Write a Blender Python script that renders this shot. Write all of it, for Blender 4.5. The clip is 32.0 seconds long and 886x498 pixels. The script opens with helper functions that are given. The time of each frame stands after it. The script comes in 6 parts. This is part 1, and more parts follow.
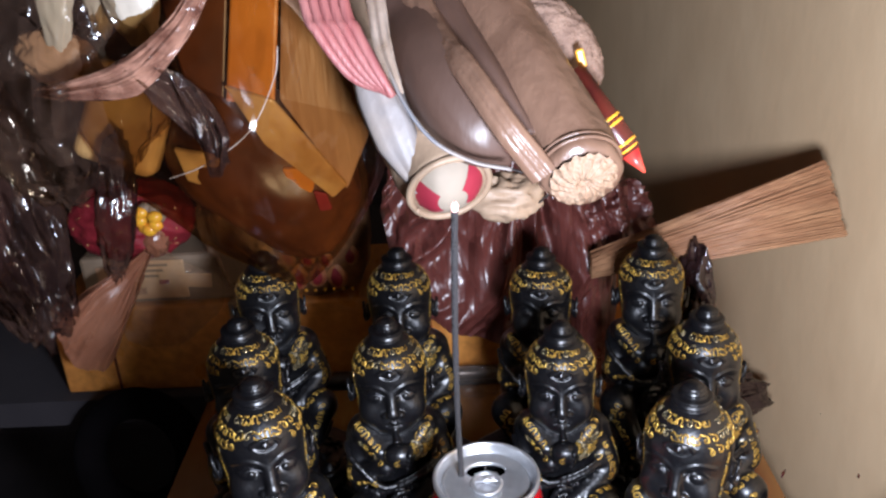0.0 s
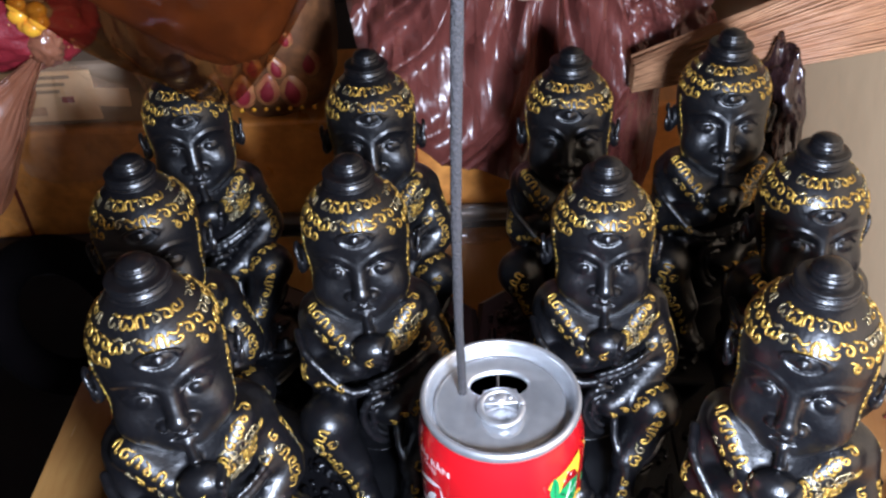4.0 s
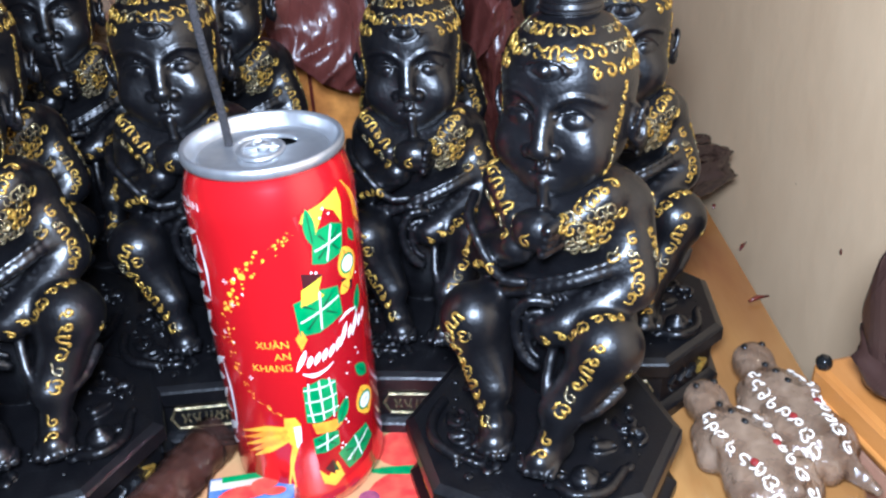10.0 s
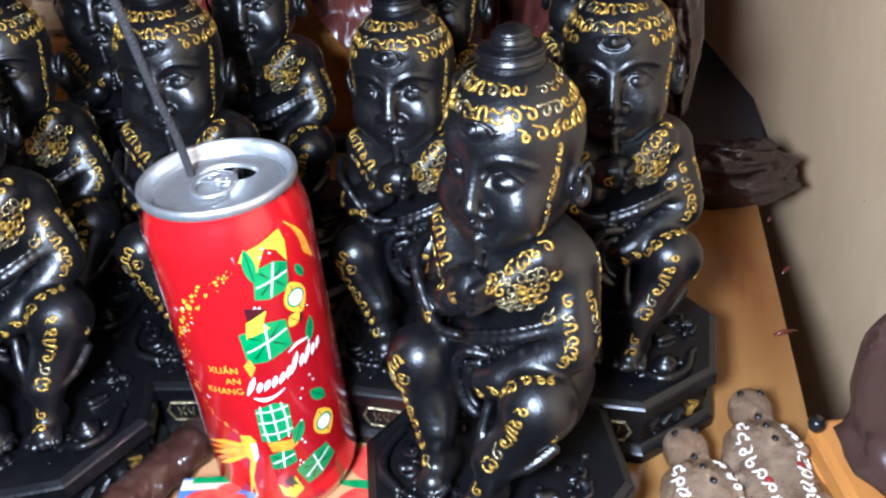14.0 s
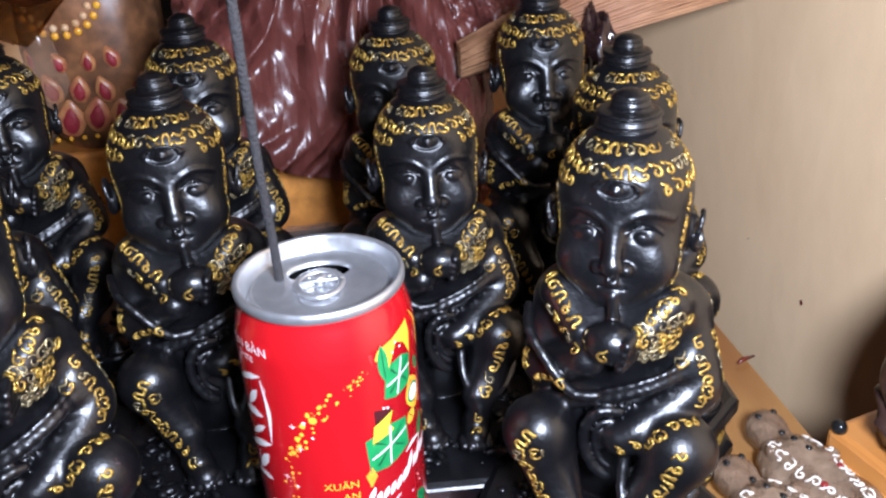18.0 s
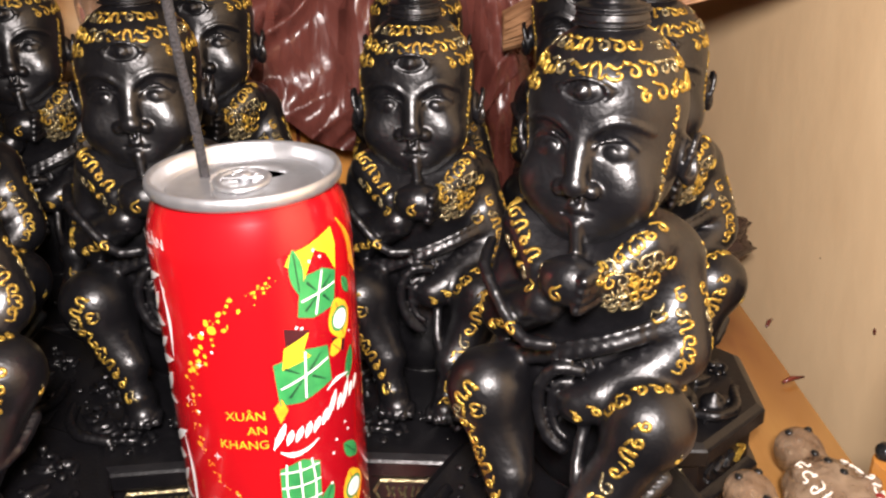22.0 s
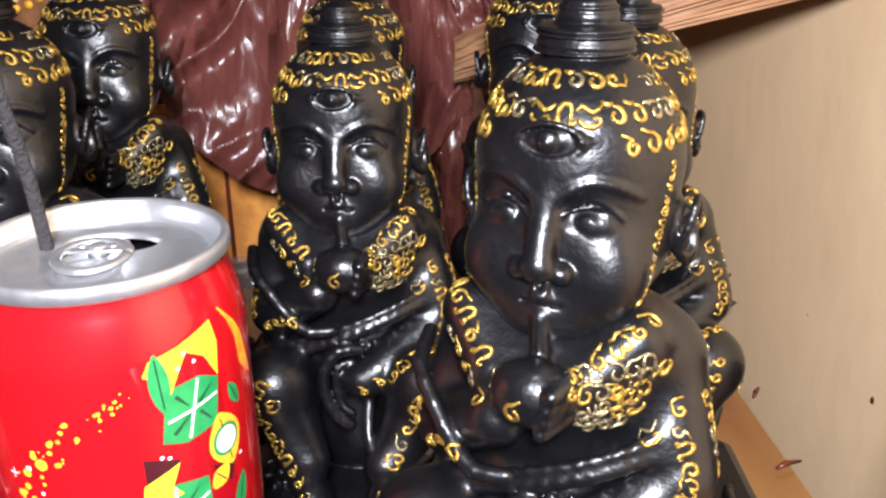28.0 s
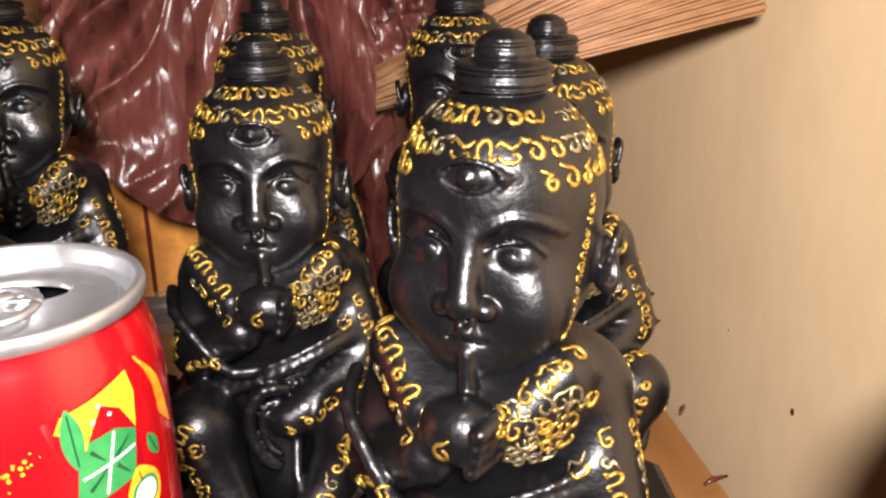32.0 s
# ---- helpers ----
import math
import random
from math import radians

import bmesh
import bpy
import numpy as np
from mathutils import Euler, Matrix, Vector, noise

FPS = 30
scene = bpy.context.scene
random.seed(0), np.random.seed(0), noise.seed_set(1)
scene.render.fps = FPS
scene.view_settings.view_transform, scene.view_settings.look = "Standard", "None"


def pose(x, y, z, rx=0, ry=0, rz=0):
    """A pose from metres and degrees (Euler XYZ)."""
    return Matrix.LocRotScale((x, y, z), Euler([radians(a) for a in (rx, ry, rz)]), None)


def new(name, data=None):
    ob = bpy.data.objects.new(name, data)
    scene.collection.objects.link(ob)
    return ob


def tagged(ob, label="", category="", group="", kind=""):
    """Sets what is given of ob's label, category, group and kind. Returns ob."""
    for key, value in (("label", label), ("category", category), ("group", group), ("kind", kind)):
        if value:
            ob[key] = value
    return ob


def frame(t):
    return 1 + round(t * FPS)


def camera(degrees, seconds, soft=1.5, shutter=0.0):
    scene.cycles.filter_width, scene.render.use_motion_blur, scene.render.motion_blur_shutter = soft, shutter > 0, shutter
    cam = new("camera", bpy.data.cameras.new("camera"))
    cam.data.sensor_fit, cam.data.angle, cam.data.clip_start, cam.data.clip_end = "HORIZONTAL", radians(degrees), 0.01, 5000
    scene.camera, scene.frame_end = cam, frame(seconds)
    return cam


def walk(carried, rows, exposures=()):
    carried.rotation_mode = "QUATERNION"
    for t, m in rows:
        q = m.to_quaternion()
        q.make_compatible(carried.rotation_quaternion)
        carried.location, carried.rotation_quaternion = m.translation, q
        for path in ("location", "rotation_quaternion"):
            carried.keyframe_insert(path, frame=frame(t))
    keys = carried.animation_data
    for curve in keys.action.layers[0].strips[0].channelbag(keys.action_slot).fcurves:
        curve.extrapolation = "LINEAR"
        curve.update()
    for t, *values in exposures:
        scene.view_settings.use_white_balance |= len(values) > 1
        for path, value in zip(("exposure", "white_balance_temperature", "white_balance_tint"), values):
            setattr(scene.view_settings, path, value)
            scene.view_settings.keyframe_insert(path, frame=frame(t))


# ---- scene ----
cam = camera(54.3, 32.0, soft=2.4)
METRES, EYE, TILT, LEAN, TURN = 1.333, 0.431, -24.75, 2.84, 0.0
ROWS = [
    (0.0, 0.0, 0.0, 0.0, 0.0, 0.0, -0.0),
    (0.5, 0.0023, 0.0072, -0.0028, -0.14, -1.51, 0.35),
    (1.0, 0.0024, 0.0282, 0.0049, -0.23, -4.6, 0.2),
    (1.5, 0.0018, 0.0479, 0.0062, -0.34, -7.22, 0.15),
    (2.0, 0.002, 0.0604, 0.0021, -0.42, -8.31, 0.34),
    (2.5, 0.0032, 0.0739, -0.0049, -0.49, -9.23, 0.1),
    (4.5, -0.003, 0.1319, -0.0028, -0.98, -12.61, 0.24),
    (5.0, -0.0074, 0.1352, -0.0056, -1.16, -12.5, 0.07),
    (5.5, -0.0189, 0.1325, -0.0102, -1.14, -12.15, -0.42),
    (6.0, -0.0212, 0.1329, -0.0123, -0.66, -12.12, -0.62),
    (6.5, -0.0053, 0.1325, -0.0126, -0.26, -12.0, -0.47),
    (7.0, 0.0134, 0.1342, -0.0137, 0.06, -11.73, -0.58),
    (7.5, 0.0347, 0.1373, -0.0124, 0.39, -11.8, -0.29),
    (8.0, 0.0516, 0.1387, -0.0209, 0.25, -11.62, 0.03),
    (8.5, 0.057, 0.1294, -0.0376, -0.39, -10.76, 0.31),
    (9.0, 0.0535, 0.1171, -0.055, -0.57, -9.14, 0.47),
    (9.5, 0.0577, 0.1132, -0.0755, -0.23, -6.93, 0.26),
    (10.0, 0.0616, 0.1115, -0.0956, 0.11, -4.59, 0.12),
    (10.5, 0.0716, 0.1095, -0.1136, 0.6, -3.35, 0.11),
    (11.0, 0.073, 0.1129, -0.1202, 1.04, -3.54, 0.01),
    (11.5, 0.0836, 0.1187, -0.1205, 2.1, -5.12, -0.27),
    (12.0, 0.105, 0.1262, -0.1106, 4.21, -7.31, -0.92),
    (12.5, 0.1145, 0.129, -0.0962, 6.66, -8.85, -1.28),
    (13.0, 0.1201, 0.1273, -0.0893, 8.3, -10.15, -1.83),
    (13.5, 0.114, 0.1229, -0.0766, 9.23, -10.38, -2.27),
    (14.0, 0.111, 0.1208, -0.0669, 10.19, -9.22, -2.4),
    (14.5, 0.1161, 0.1223, -0.0558, 11.61, -7.6, -1.92),
    (16.5, 0.0961, 0.1155, -0.0589, 7.92, -4.94, -0.54),
    (17.0, 0.0655, 0.1147, -0.0638, 1.92, -4.57, 0.87),
    (17.5, 0.0377, 0.1191, -0.0714, -3.94, -4.06, 2.28),
    (18.0, 0.0156, 0.1207, -0.0725, -8.72, -2.72, 4.12),
    (18.5, 0.0013, 0.1321, -0.0762, -12.5, -1.5, 5.7),
    (19.0, -0.0185, 0.1374, -0.0791, -14.83, -0.9, 6.42),
    (19.5, -0.0296, 0.1405, -0.0807, -15.95, -0.53, 6.6),
    (20.0, -0.0198, 0.1419, -0.0921, -16.0, -0.37, 6.46),
    (20.5, 0.0021, 0.1407, -0.1093, -13.84, -0.09, 5.03),
    (21.0, 0.0266, 0.137, -0.1127, -9.09, 0.26, 3.14),
    (21.5, 0.0429, 0.1363, -0.1122, -4.03, 0.68, 0.65),
    (22.0, 0.0549, 0.1453, -0.1054, -1.15, 1.24, -1.19),
    (22.5, 0.0538, 0.1573, -0.098, -1.31, 2.14, -1.77),
    (23.0, 0.0349, 0.16, -0.0964, -4.27, 3.06, -0.5),
    (23.5, 0.0267, 0.1588, -0.0932, -8.96, 2.99, 1.59),
    (24.0, 0.0079, 0.1555, -0.0922, -12.47, 2.24, 3.06),
    (24.5, -0.0052, 0.146, -0.0881, -13.83, 1.86, 2.99),
    (25.0, 0.0099, 0.1433, -0.1004, -12.91, 1.81, 2.66),
    (25.5, 0.0417, 0.1489, -0.1243, -10.74, 1.46, 2.27),
    (26.0, 0.0529, 0.1574, -0.1309, -8.39, 1.29, 1.1),
    (26.5, 0.0545, 0.1633, -0.1067, -6.52, 1.64, 0.23),
    (28.5, 0.0639, 0.194, -0.0909, -3.45, 3.55, -1.32),
    (29.0, 0.0653, 0.2016, -0.09, -3.44, 3.82, -1.61),
    (29.5, 0.0676, 0.2078, -0.0886, -4.17, 4.01, -1.26),
    (30.0, 0.0751, 0.2068, -0.0903, -5.3, 4.19, -0.7),
    (30.5, 0.0724, 0.2084, -0.084, -6.3, 4.51, 0.18),
    (31.0, 0.0726, 0.2222, -0.0829, -6.62, 4.48, 0.29),
    (31.5, 0.0671, 0.2102, -0.0842, -7.0, 4.16, 0.37),
    (32.0, 0.0627, 0.1895, -0.0908, -8.33, 4.52, 1.02),
]
EXPOSURES = [(0.0, -0.24, 5900, 10), (2.5, -0.02, 5450, 8), (6.0, 0.52, 5700, 9), (9.0, 0.08, 5350, 7), (11.0, 0.08, 5150, 4), (12.5, 0.02, 5200, 4), (14.5, 0.15, 5350, 4), (18.0, 0.08, 5650, 10), (20.0, 0.12, 6100, 12), (22.0, 0.18, 7800, 15), (24.5, 0.20, 8800, 19), (26.0, 0.20, 8300, 20), (29.0, 0.38, 6050, 7), (30.0, 0.40, 6350, 9), (31.0, 0.58, 5900, 6), (32.0, 0.24, 7500, 14)]
walk(cam, [(t, pose(0, 0, EYE, TILT, LEAN, TURN) @ pose(METRES * x, METRES * y, METRES * z, 90 + pitch, roll, yaw)) for t, x, y, z, yaw, pitch, roll in ROWS], EXPOSURES)

# ---- light: the phone's torch, and a dim room ----
world = bpy.data.worlds.new("world")
world.use_nodes = True
world.node_tree.nodes["Background"].inputs[0].default_value = (0.9, 0.85, 0.8, 1)
world.node_tree.nodes["Background"].inputs[1].default_value = 0.02
scene.world = world

torch = bpy.data.lights.new("phone_torch", "POINT")
torch.energy, torch.shadow_soft_size, torch.color = 18.5, 0.034, (0.885, 0.905, 1.0)
torch_ob = new("phone_torch", torch)
torch_ob.matrix_world = pose(0.068, 0.068, 0.304)

# ---- materials ----
def material(name, colour, rough=0.5, metal=0.0, vary=None, scale=60.0, vary2=None, scale2=400.0, bump=0.0, bump_scale=300.0, coat=0.0, rough_vary=0.0, stretch=(1, 1, 1), spec=0.5, distort=0.0):
    """A surface with colour at two scales, varied gloss and fine relief."""
    m = bpy.data.materials.new(name)
    m.use_nodes = True
    nt = m.node_tree
    b = nt.nodes["Principled BSDF"]
    b.inputs["Roughness"].default_value = rough
    b.inputs["Metallic"].default_value = metal
    b.inputs["Coat Weight"].default_value = coat
    b.inputs["Coat Roughness"].default_value = 0.08
    b.inputs["Specular IOR Level"].default_value = spec
    co = nt.nodes.new("ShaderNodeTexCoord")
    mp = nt.nodes.new("ShaderNodeMapping")
    mp.inputs["Scale"].default_value = stretch
    nt.links.new(co.outputs["Object"], mp.inputs[0])

    def cloud(s, detail=5):
        n = nt.nodes.new("ShaderNodeTexNoise")
        n.inputs["Scale"].default_value, n.inputs["Detail"].default_value, n.inputs["Distortion"].default_value = s, detail, distort
        nt.links.new(mp.outputs[0], n.inputs["Vector"])
        r = nt.nodes.new("ShaderNodeMapRange")
        r.inputs[1].default_value, r.inputs[2].default_value = 0.32, 0.68
        nt.links.new(n.outputs["Fac"], r.inputs[0])
        return r.outputs[0]

    def mix(fac, a, c):
        n = nt.nodes.new("ShaderNodeMix")
        n.data_type = "RGBA"
        nt.links.new(fac, n.inputs[0])
        for sock, v in ((n.inputs[6], a), (n.inputs[7], c)):
            if isinstance(v, tuple):
                sock.default_value = (*v, 1)
            else:
                nt.links.new(v, sock)
        return n.outputs[2]

    col = colour
    if vary:
        col = mix(cloud(scale), colour, vary)
    if vary2:
        f = cloud(scale2)
        n = nt.nodes.new("ShaderNodeMath")
        n.operation = "MULTIPLY"
        n.inputs[1].default_value = 0.5
        nt.links.new(f, n.inputs[0])
        col = mix(n.outputs[0], col, vary2)
    if isinstance(col, tuple):
        b.inputs["Base Color"].default_value = (*col, 1)
    else:
        nt.links.new(col, b.inputs["Base Color"])
    if rough_vary:
        r = nt.nodes.new("ShaderNodeMapRange")
        r.inputs[3].default_value, r.inputs[4].default_value = rough - rough_vary, rough + rough_vary
        nt.links.new(cloud(scale * 1.7), r.inputs[0])
        nt.links.new(r.outputs[0], b.inputs["Roughness"])
    if bump:
        n = nt.nodes.new("ShaderNodeBump")
        n.inputs["Strength"].default_value, n.inputs["Distance"].default_value = bump, 0.001
        nt.links.new(cloud(bump_scale, 3), n.inputs["Height"])
        nt.links.new(n.outputs[0], b.inputs["Normal"])
    return m


def film_plastic(name, tint, clear, rough=0.12, tint2=None, scale=12.0, bump=0.35, bump_scale=45.0, passes=(0.8, 0.7, 0.6), crinkle=0.0, facets=50.0, stretch=(1, 1, 1)):
    """Thin tinted plastic film: partly see-through, glossy, creased."""
    m = material(name, tint, rough, vary=tint2, scale=scale, bump=bump, bump_scale=bump_scale, spec=0.7, rough_vary=0.05)
    nt = m.node_tree
    if crinkle:
        co = nt.nodes.new("ShaderNodeTexCoord")
        mp = nt.nodes.new("ShaderNodeMapping")
        mp.inputs["Scale"].default_value = stretch
        mp.inputs["Rotation"].default_value = (0, radians(35), 0)
        nt.links.new(co.outputs["Object"], mp.inputs[0])
        old = [n for n in nt.nodes if n.bl_idname == "ShaderNodeBump"]
        for k, amount in ((1.0, 1.0), (2.3, 0.3)):
            vo = nt.nodes.new("ShaderNodeTexVoronoi")
            vo.inputs["Scale"].default_value = facets * k
            nt.links.new(mp.outputs[0], vo.inputs["Vector"])
            away, lean, tilt = [nt.nodes.new("ShaderNodeVectorMath") for _ in range(3)]
            away.operation, lean.operation, tilt.operation = "SUBTRACT", "SUBTRACT", "DOT_PRODUCT"
            nt.links.new(mp.outputs[0], away.inputs[0])
            nt.links.new(vo.outputs["Position"], away.inputs[1])
            nt.links.new(vo.outputs["Color"], lean.inputs[0])
            lean.inputs[1].default_value = (0.5, 0.5, 0.5)
            nt.links.new(away.outputs[0], tilt.inputs[0])
            nt.links.new(lean.outputs[0], tilt.inputs[1])
            bp = nt.nodes.new("ShaderNodeBump")
            bp.inputs["Strength"].default_value, bp.inputs["Distance"].default_value = 1.0, crinkle * amount * 3.0
            nt.links.new(tilt.outputs["Value"], bp.inputs["Height"])
            if old:
                nt.links.new(bp.outputs[0], old[-1].inputs["Normal"])
            old.append(bp)
    b, out = nt.nodes["Principled BSDF"], nt.nodes["Material Output"]
    t = nt.nodes.new("ShaderNodeBsdfTransparent")
    t.inputs[0].default_value = (*passes, 1)
    x = nt.nodes.new("ShaderNodeMixShader")
    x.inputs[0].default_value = clear
    nt.links.new(b.outputs[0], x.inputs[1])
    nt.links.new(t.outputs[0], x.inputs[2])
    nt.links.new(x.outputs[0], out.inputs[0])
    return m


BLACK = material("black_lacquer", (0.0030, 0.0030, 0.0037), 0.325, vary=(0.0042, 0.0040, 0.0048), scale=90, bump=0.08, bump_scale=700, rough_vary=0.05, spec=0.5)
GOLD = material("gold_paint", (0.72, 0.48, 0.09), 0.34, 0.8, vary=(0.40, 0.23, 0.05), scale=380, vary2=(0.06, 0.04, 0.015), scale2=900, bump=0.3, bump_scale=1200)
DULL_GOLD = material("rubbed_gold", (0.42, 0.34, 0.18), 0.27, 0.75, vary=(0.05, 0.044, 0.036), scale=420, bump=0.3, bump_scale=900)
TABLE_WOOD = material("varnished_wood", (0.44, 0.245, 0.075), 0.20, vary=(0.19, 0.068, 0.022), scale=11, vary2=(0.25, 0.11, 0.03), scale2=160, bump=0.1, bump_scale=250, stretch=(1, 0.25, 1), rough_vary=0.08)
WALL = material("limewashed_plaster", (0.78, 0.57, 0.345), 0.9, vary=(0.72, 0.505, 0.29), scale=5, vary2=(0.64, 0.44, 0.25), scale2=30, bump=0.12, bump_scale=90, stretch=(1, 1, 0.55))
# near-black colour that stands in for the gloom behind the altar
DARK = material("unlit_dark", (0.026, 0.022, 0.026), 0.9, vary=(0.040, 0.034, 0.038), scale=9)
# mid-tone for the unseen surfaces that throw torch light back as fill
ROOM = material("bounce_plaster", (0.42, 0.36, 0.30), 0.9, vary=(0.34, 0.29, 0.24), scale=4, vary2=(0.28, 0.24, 0.20), scale2=20)
RED = material("can_red", (0.60, 0.008, 0.014), 0.22, 0.35, vary=(0.56, 0.007, 0.012), scale=30, coat=0.6)
ALU = material("brushed_aluminium", (0.62, 0.63, 0.65), 0.36, 0.85, vary=(0.54, 0.55, 0.57), scale=200, rough_vary=0.06, bump=0.03, bump_scale=900)
GREEN = material("print_green", (0.012, 0.18, 0.055), 0.3, vary=(0.025, 0.26, 0.075), scale=220, coat=0.5)
LEAFDARK = material("print_dark_green", (0.006, 0.05, 0.022), 0.3, coat=0.5)
YELLOW = material("print_yellow", (0.86, 0.48, 0.03), 0.3, vary=(0.85, 0.34, 0.03), scale=200, coat=0.5)
LIME = material("print_lime", (0.55, 0.52, 0.03), 0.3, vary=(0.80, 0.50, 0.03), scale=260, coat=0.5)
MAROON_PRINT = material("print_maroon", (0.045, 0.006, 0.010), 0.3, coat=0.5)
ORANGE = material("print_orange", (0.80, 0.20, 0.015), 0.3, vary=(0.85, 0.34, 0.03), scale=250, coat=0.5)
WHITE = material("print_white", (0.82, 0.80, 0.78), 0.3, coat=0.5)
INCENSE = material("incense_paste", (0.026, 0.023, 0.025), 0.9, vary=(0.02, 0.018, 0.018), scale=300, bump=0.7, bump_scale=900)
CARD = material("orange_card", (0.78, 0.34, 0.075), 0.34, vary=(0.52, 0.19, 0.040), scale=11, vary2=(0.26, 0.09, 0.025), scale2=70, bump=0.12, bump_scale=200, rough_vary=0.08, stretch=(1.6, 0.35, 1.6))
FOIL = material("crumpled_foil", (0.55, 0.56, 0.58), 0.18, 0.95, bump=1.0, bump_scale=160, rough_vary=0.08)
CRIMSON = material("crimson_print", (0.26, 0.012, 0.030), 0.7, vary=(0.22, 0.010, 0.024), scale=90)
BALL_WHITE = material("matt_white", (0.27, 0.225, 0.175), 0.8, vary=(0.23, 0.19, 0.145), scale=60)
PRINT_BLUE = material("print_blue", (0.03, 0.09, 0.28), 0.25, vary=(0.16, 0.25, 0.40), scale=120)
PRINT_CREAM = material("print_cream", (0.52, 0.33, 0.14), 0.3, vary=(0.55, 0.26, 0.12), scale=40)
PRINT_RED = material("print_red", (0.60, 0.03, 0.03), 0.3, vary=(0.75, 0.10, 0.06), scale=150)
GRAPE = material("print_grape", (0.14, 0.03, 0.07), 0.3, vary=(0.30, 0.08, 0.14), scale=200)
CIGAR = material("brown_paper", (0.065, 0.024, 0.016), 0.28, vary=(0.11, 0.042, 0.024), scale=90, vary2=(0.05, 0.015, 0.01), scale2=300, bump=0.4, bump_scale=200)
ROLL_FILM = film_plastic("roll_film", (0.055, 0.028, 0.022), 0.55, 0.13, bump=0.8, bump_scale=70, passes=(0.95, 0.9, 0.86), crinkle=0.25, facets=110)
CLEAR = film_plastic("clear_film", (0.40, 0.34, 0.30), 0.88, 0.08, bump=0.3, bump_scale=70, passes=(0.96, 0.94, 0.92))
BROWN_FILM = film_plastic("brown_film", (0.15, 0.043, 0.034), 0.0, 0.31, (0.085, 0.023, 0.018), 14, 0.25, 90, crinkle=0.17, facets=48, stretch=(2.6, 1, 0.28))
AMBER_FILM = film_plastic("amber_film", (0.012, 0.004, 0.002), 0.56, 0.07, (0.006, 0.002, 0.001), 14, 0.05, 40, (0.98, 0.78, 0.50), crinkle=0.16, facets=30, stretch=(1.3, 1, 0.5))
SMOKE_FILM = film_plastic("smoke_film", (0.08, 0.050, 0.036), 0.68, 0.10, (0.04, 0.020, 0.016), 20, 0.2, 60, (0.98, 0.92, 0.82), crinkle=0.42, facets=42)
DARK_FILM = film_plastic("dark_film", (0.050, 0.028, 0.022), 0.48, 0.13, (0.014, 0.007, 0.007), 20, 0.3, 70, (0.90, 0.76, 0.62), crinkle=0.40, facets=42)
BAND_FILM = film_plastic("band_film", (0.50, 0.27, 0.19), 0.25, 0.24, (0.12, 0.045, 0.03), 60, 0.3, 120, (0.9, 0.7, 0.55), crinkle=0.24, facets=90, stretch=(0.5, 1, 1.6))
GLINT_FILM = film_plastic("edge_film", (0.55, 0.45, 0.38), 0.45, 0.12, (0.30, 0.22, 0.16), 60, 0.4, 120, (0.95, 0.9, 0.85))
DARK_AMBER = material("dark_filling", (0.085, 0.024, 0.010), 0.4, vary=(0.15, 0.050, 0.014), scale=22, vary2=(0.04, 0.012, 0.006), scale2=70, bump=0.2, bump_scale=60)
BROWN_CARD = material("grained_brown", (0.44, 0.26, 0.15), 0.45, vary=(0.28, 0.14, 0.07), scale=30, vary2=(0.52, 0.32, 0.19), scale2=120, bump=0.2, bump_scale=160, stretch=(3, 1, 0.25))
GOLD_CARD = material("golden_tan", (0.74, 0.50, 0.22), 0.22, vary=(0.42, 0.22, 0.08), scale=45, bump=0.1, bump_scale=100)
PALE_CARD = material("pale_gold_label", (0.86, 0.64, 0.40), 0.35, vary=(0.58, 0.30, 0.11), scale=30, vary2=(0.70, 0.50, 0.32), scale2=90, bump=0.2, bump_scale=60)
WHITE_CARD = material("soft_white", (0.58, 0.53, 0.45), 0.3, vary=(0.46, 0.40, 0.32), scale=30, bump=0.1, bump_scale=120)
PLUM = material("plum_cloth", (0.085, 0.040, 0.052), 0.85, vary=(0.05, 0.022, 0.030), scale=40)
DRAPE_FILM = film_plastic("draped_film", (0.38, 0.165, 0.095), 0.15, 0.30, (0.25, 0.095, 0.050), 20, 0.06, 60, (0.98, 0.80, 0.60), crinkle=0.07, facets=36, stretch=(2.2, 1, 0.35))
SCRAP_FILM = film_plastic("scrap_film", (0.035, 0.017, 0.016), 0.0, 0.14, (0.02, 0.009, 0.009), 30, 0.3, 80, crinkle=0.2, facets=60)
POUCH_FILM = film_plastic("pouch_film", (0.62, 0.44, 0.32), 0.74, 0.13, (0.45, 0.28, 0.18), 20, 0.2, 70, (0.99, 0.95, 0.88), crinkle=0.30, facets=48, stretch=(1.6, 1, 0.5))
MAUVE_FILM = film_plastic("mauve_film", (0.052, 0.027, 0.020), 0.0, 0.32, (0.045, 0.021, 0.017), 18, 0.3, 40, crinkle=0.06, facets=30)
SATIN = material("tan_satin", (0.17, 0.098, 0.065), 0.32, vary=(0.10, 0.054, 0.035), scale=26, vary2=(0.20, 0.118, 0.078), scale2=90, bump=0.5, bump_scale=120, stretch=(1, 1, 0.4), rough_vary=0.08)
TAUPE = material("taupe_satin", (0.095, 0.054, 0.040), 0.48, vary=(0.075, 0.042, 0.03), scale=20, bump=0.25, bump_scale=90, stretch=(1, 1, 0.3), rough_vary=0.08)
LACE = material("cream_lace", (0.27, 0.185, 0.12), 0.6, vary=(0.26, 0.16, 0.10), scale=160, bump=0.9, bump_scale=260)
CREAM = material("cream_cloth", (0.30, 0.215, 0.145), 0.55, vary=(0.25, 0.17, 0.11), scale=30, bump=0.25, bump_scale=200)
PALE = material("pale_blue_cloth", (0.155, 0.155, 0.17), 0.5, vary=(0.30, 0.24, 0.19), scale=20, bump=0.2, bump_scale=150)
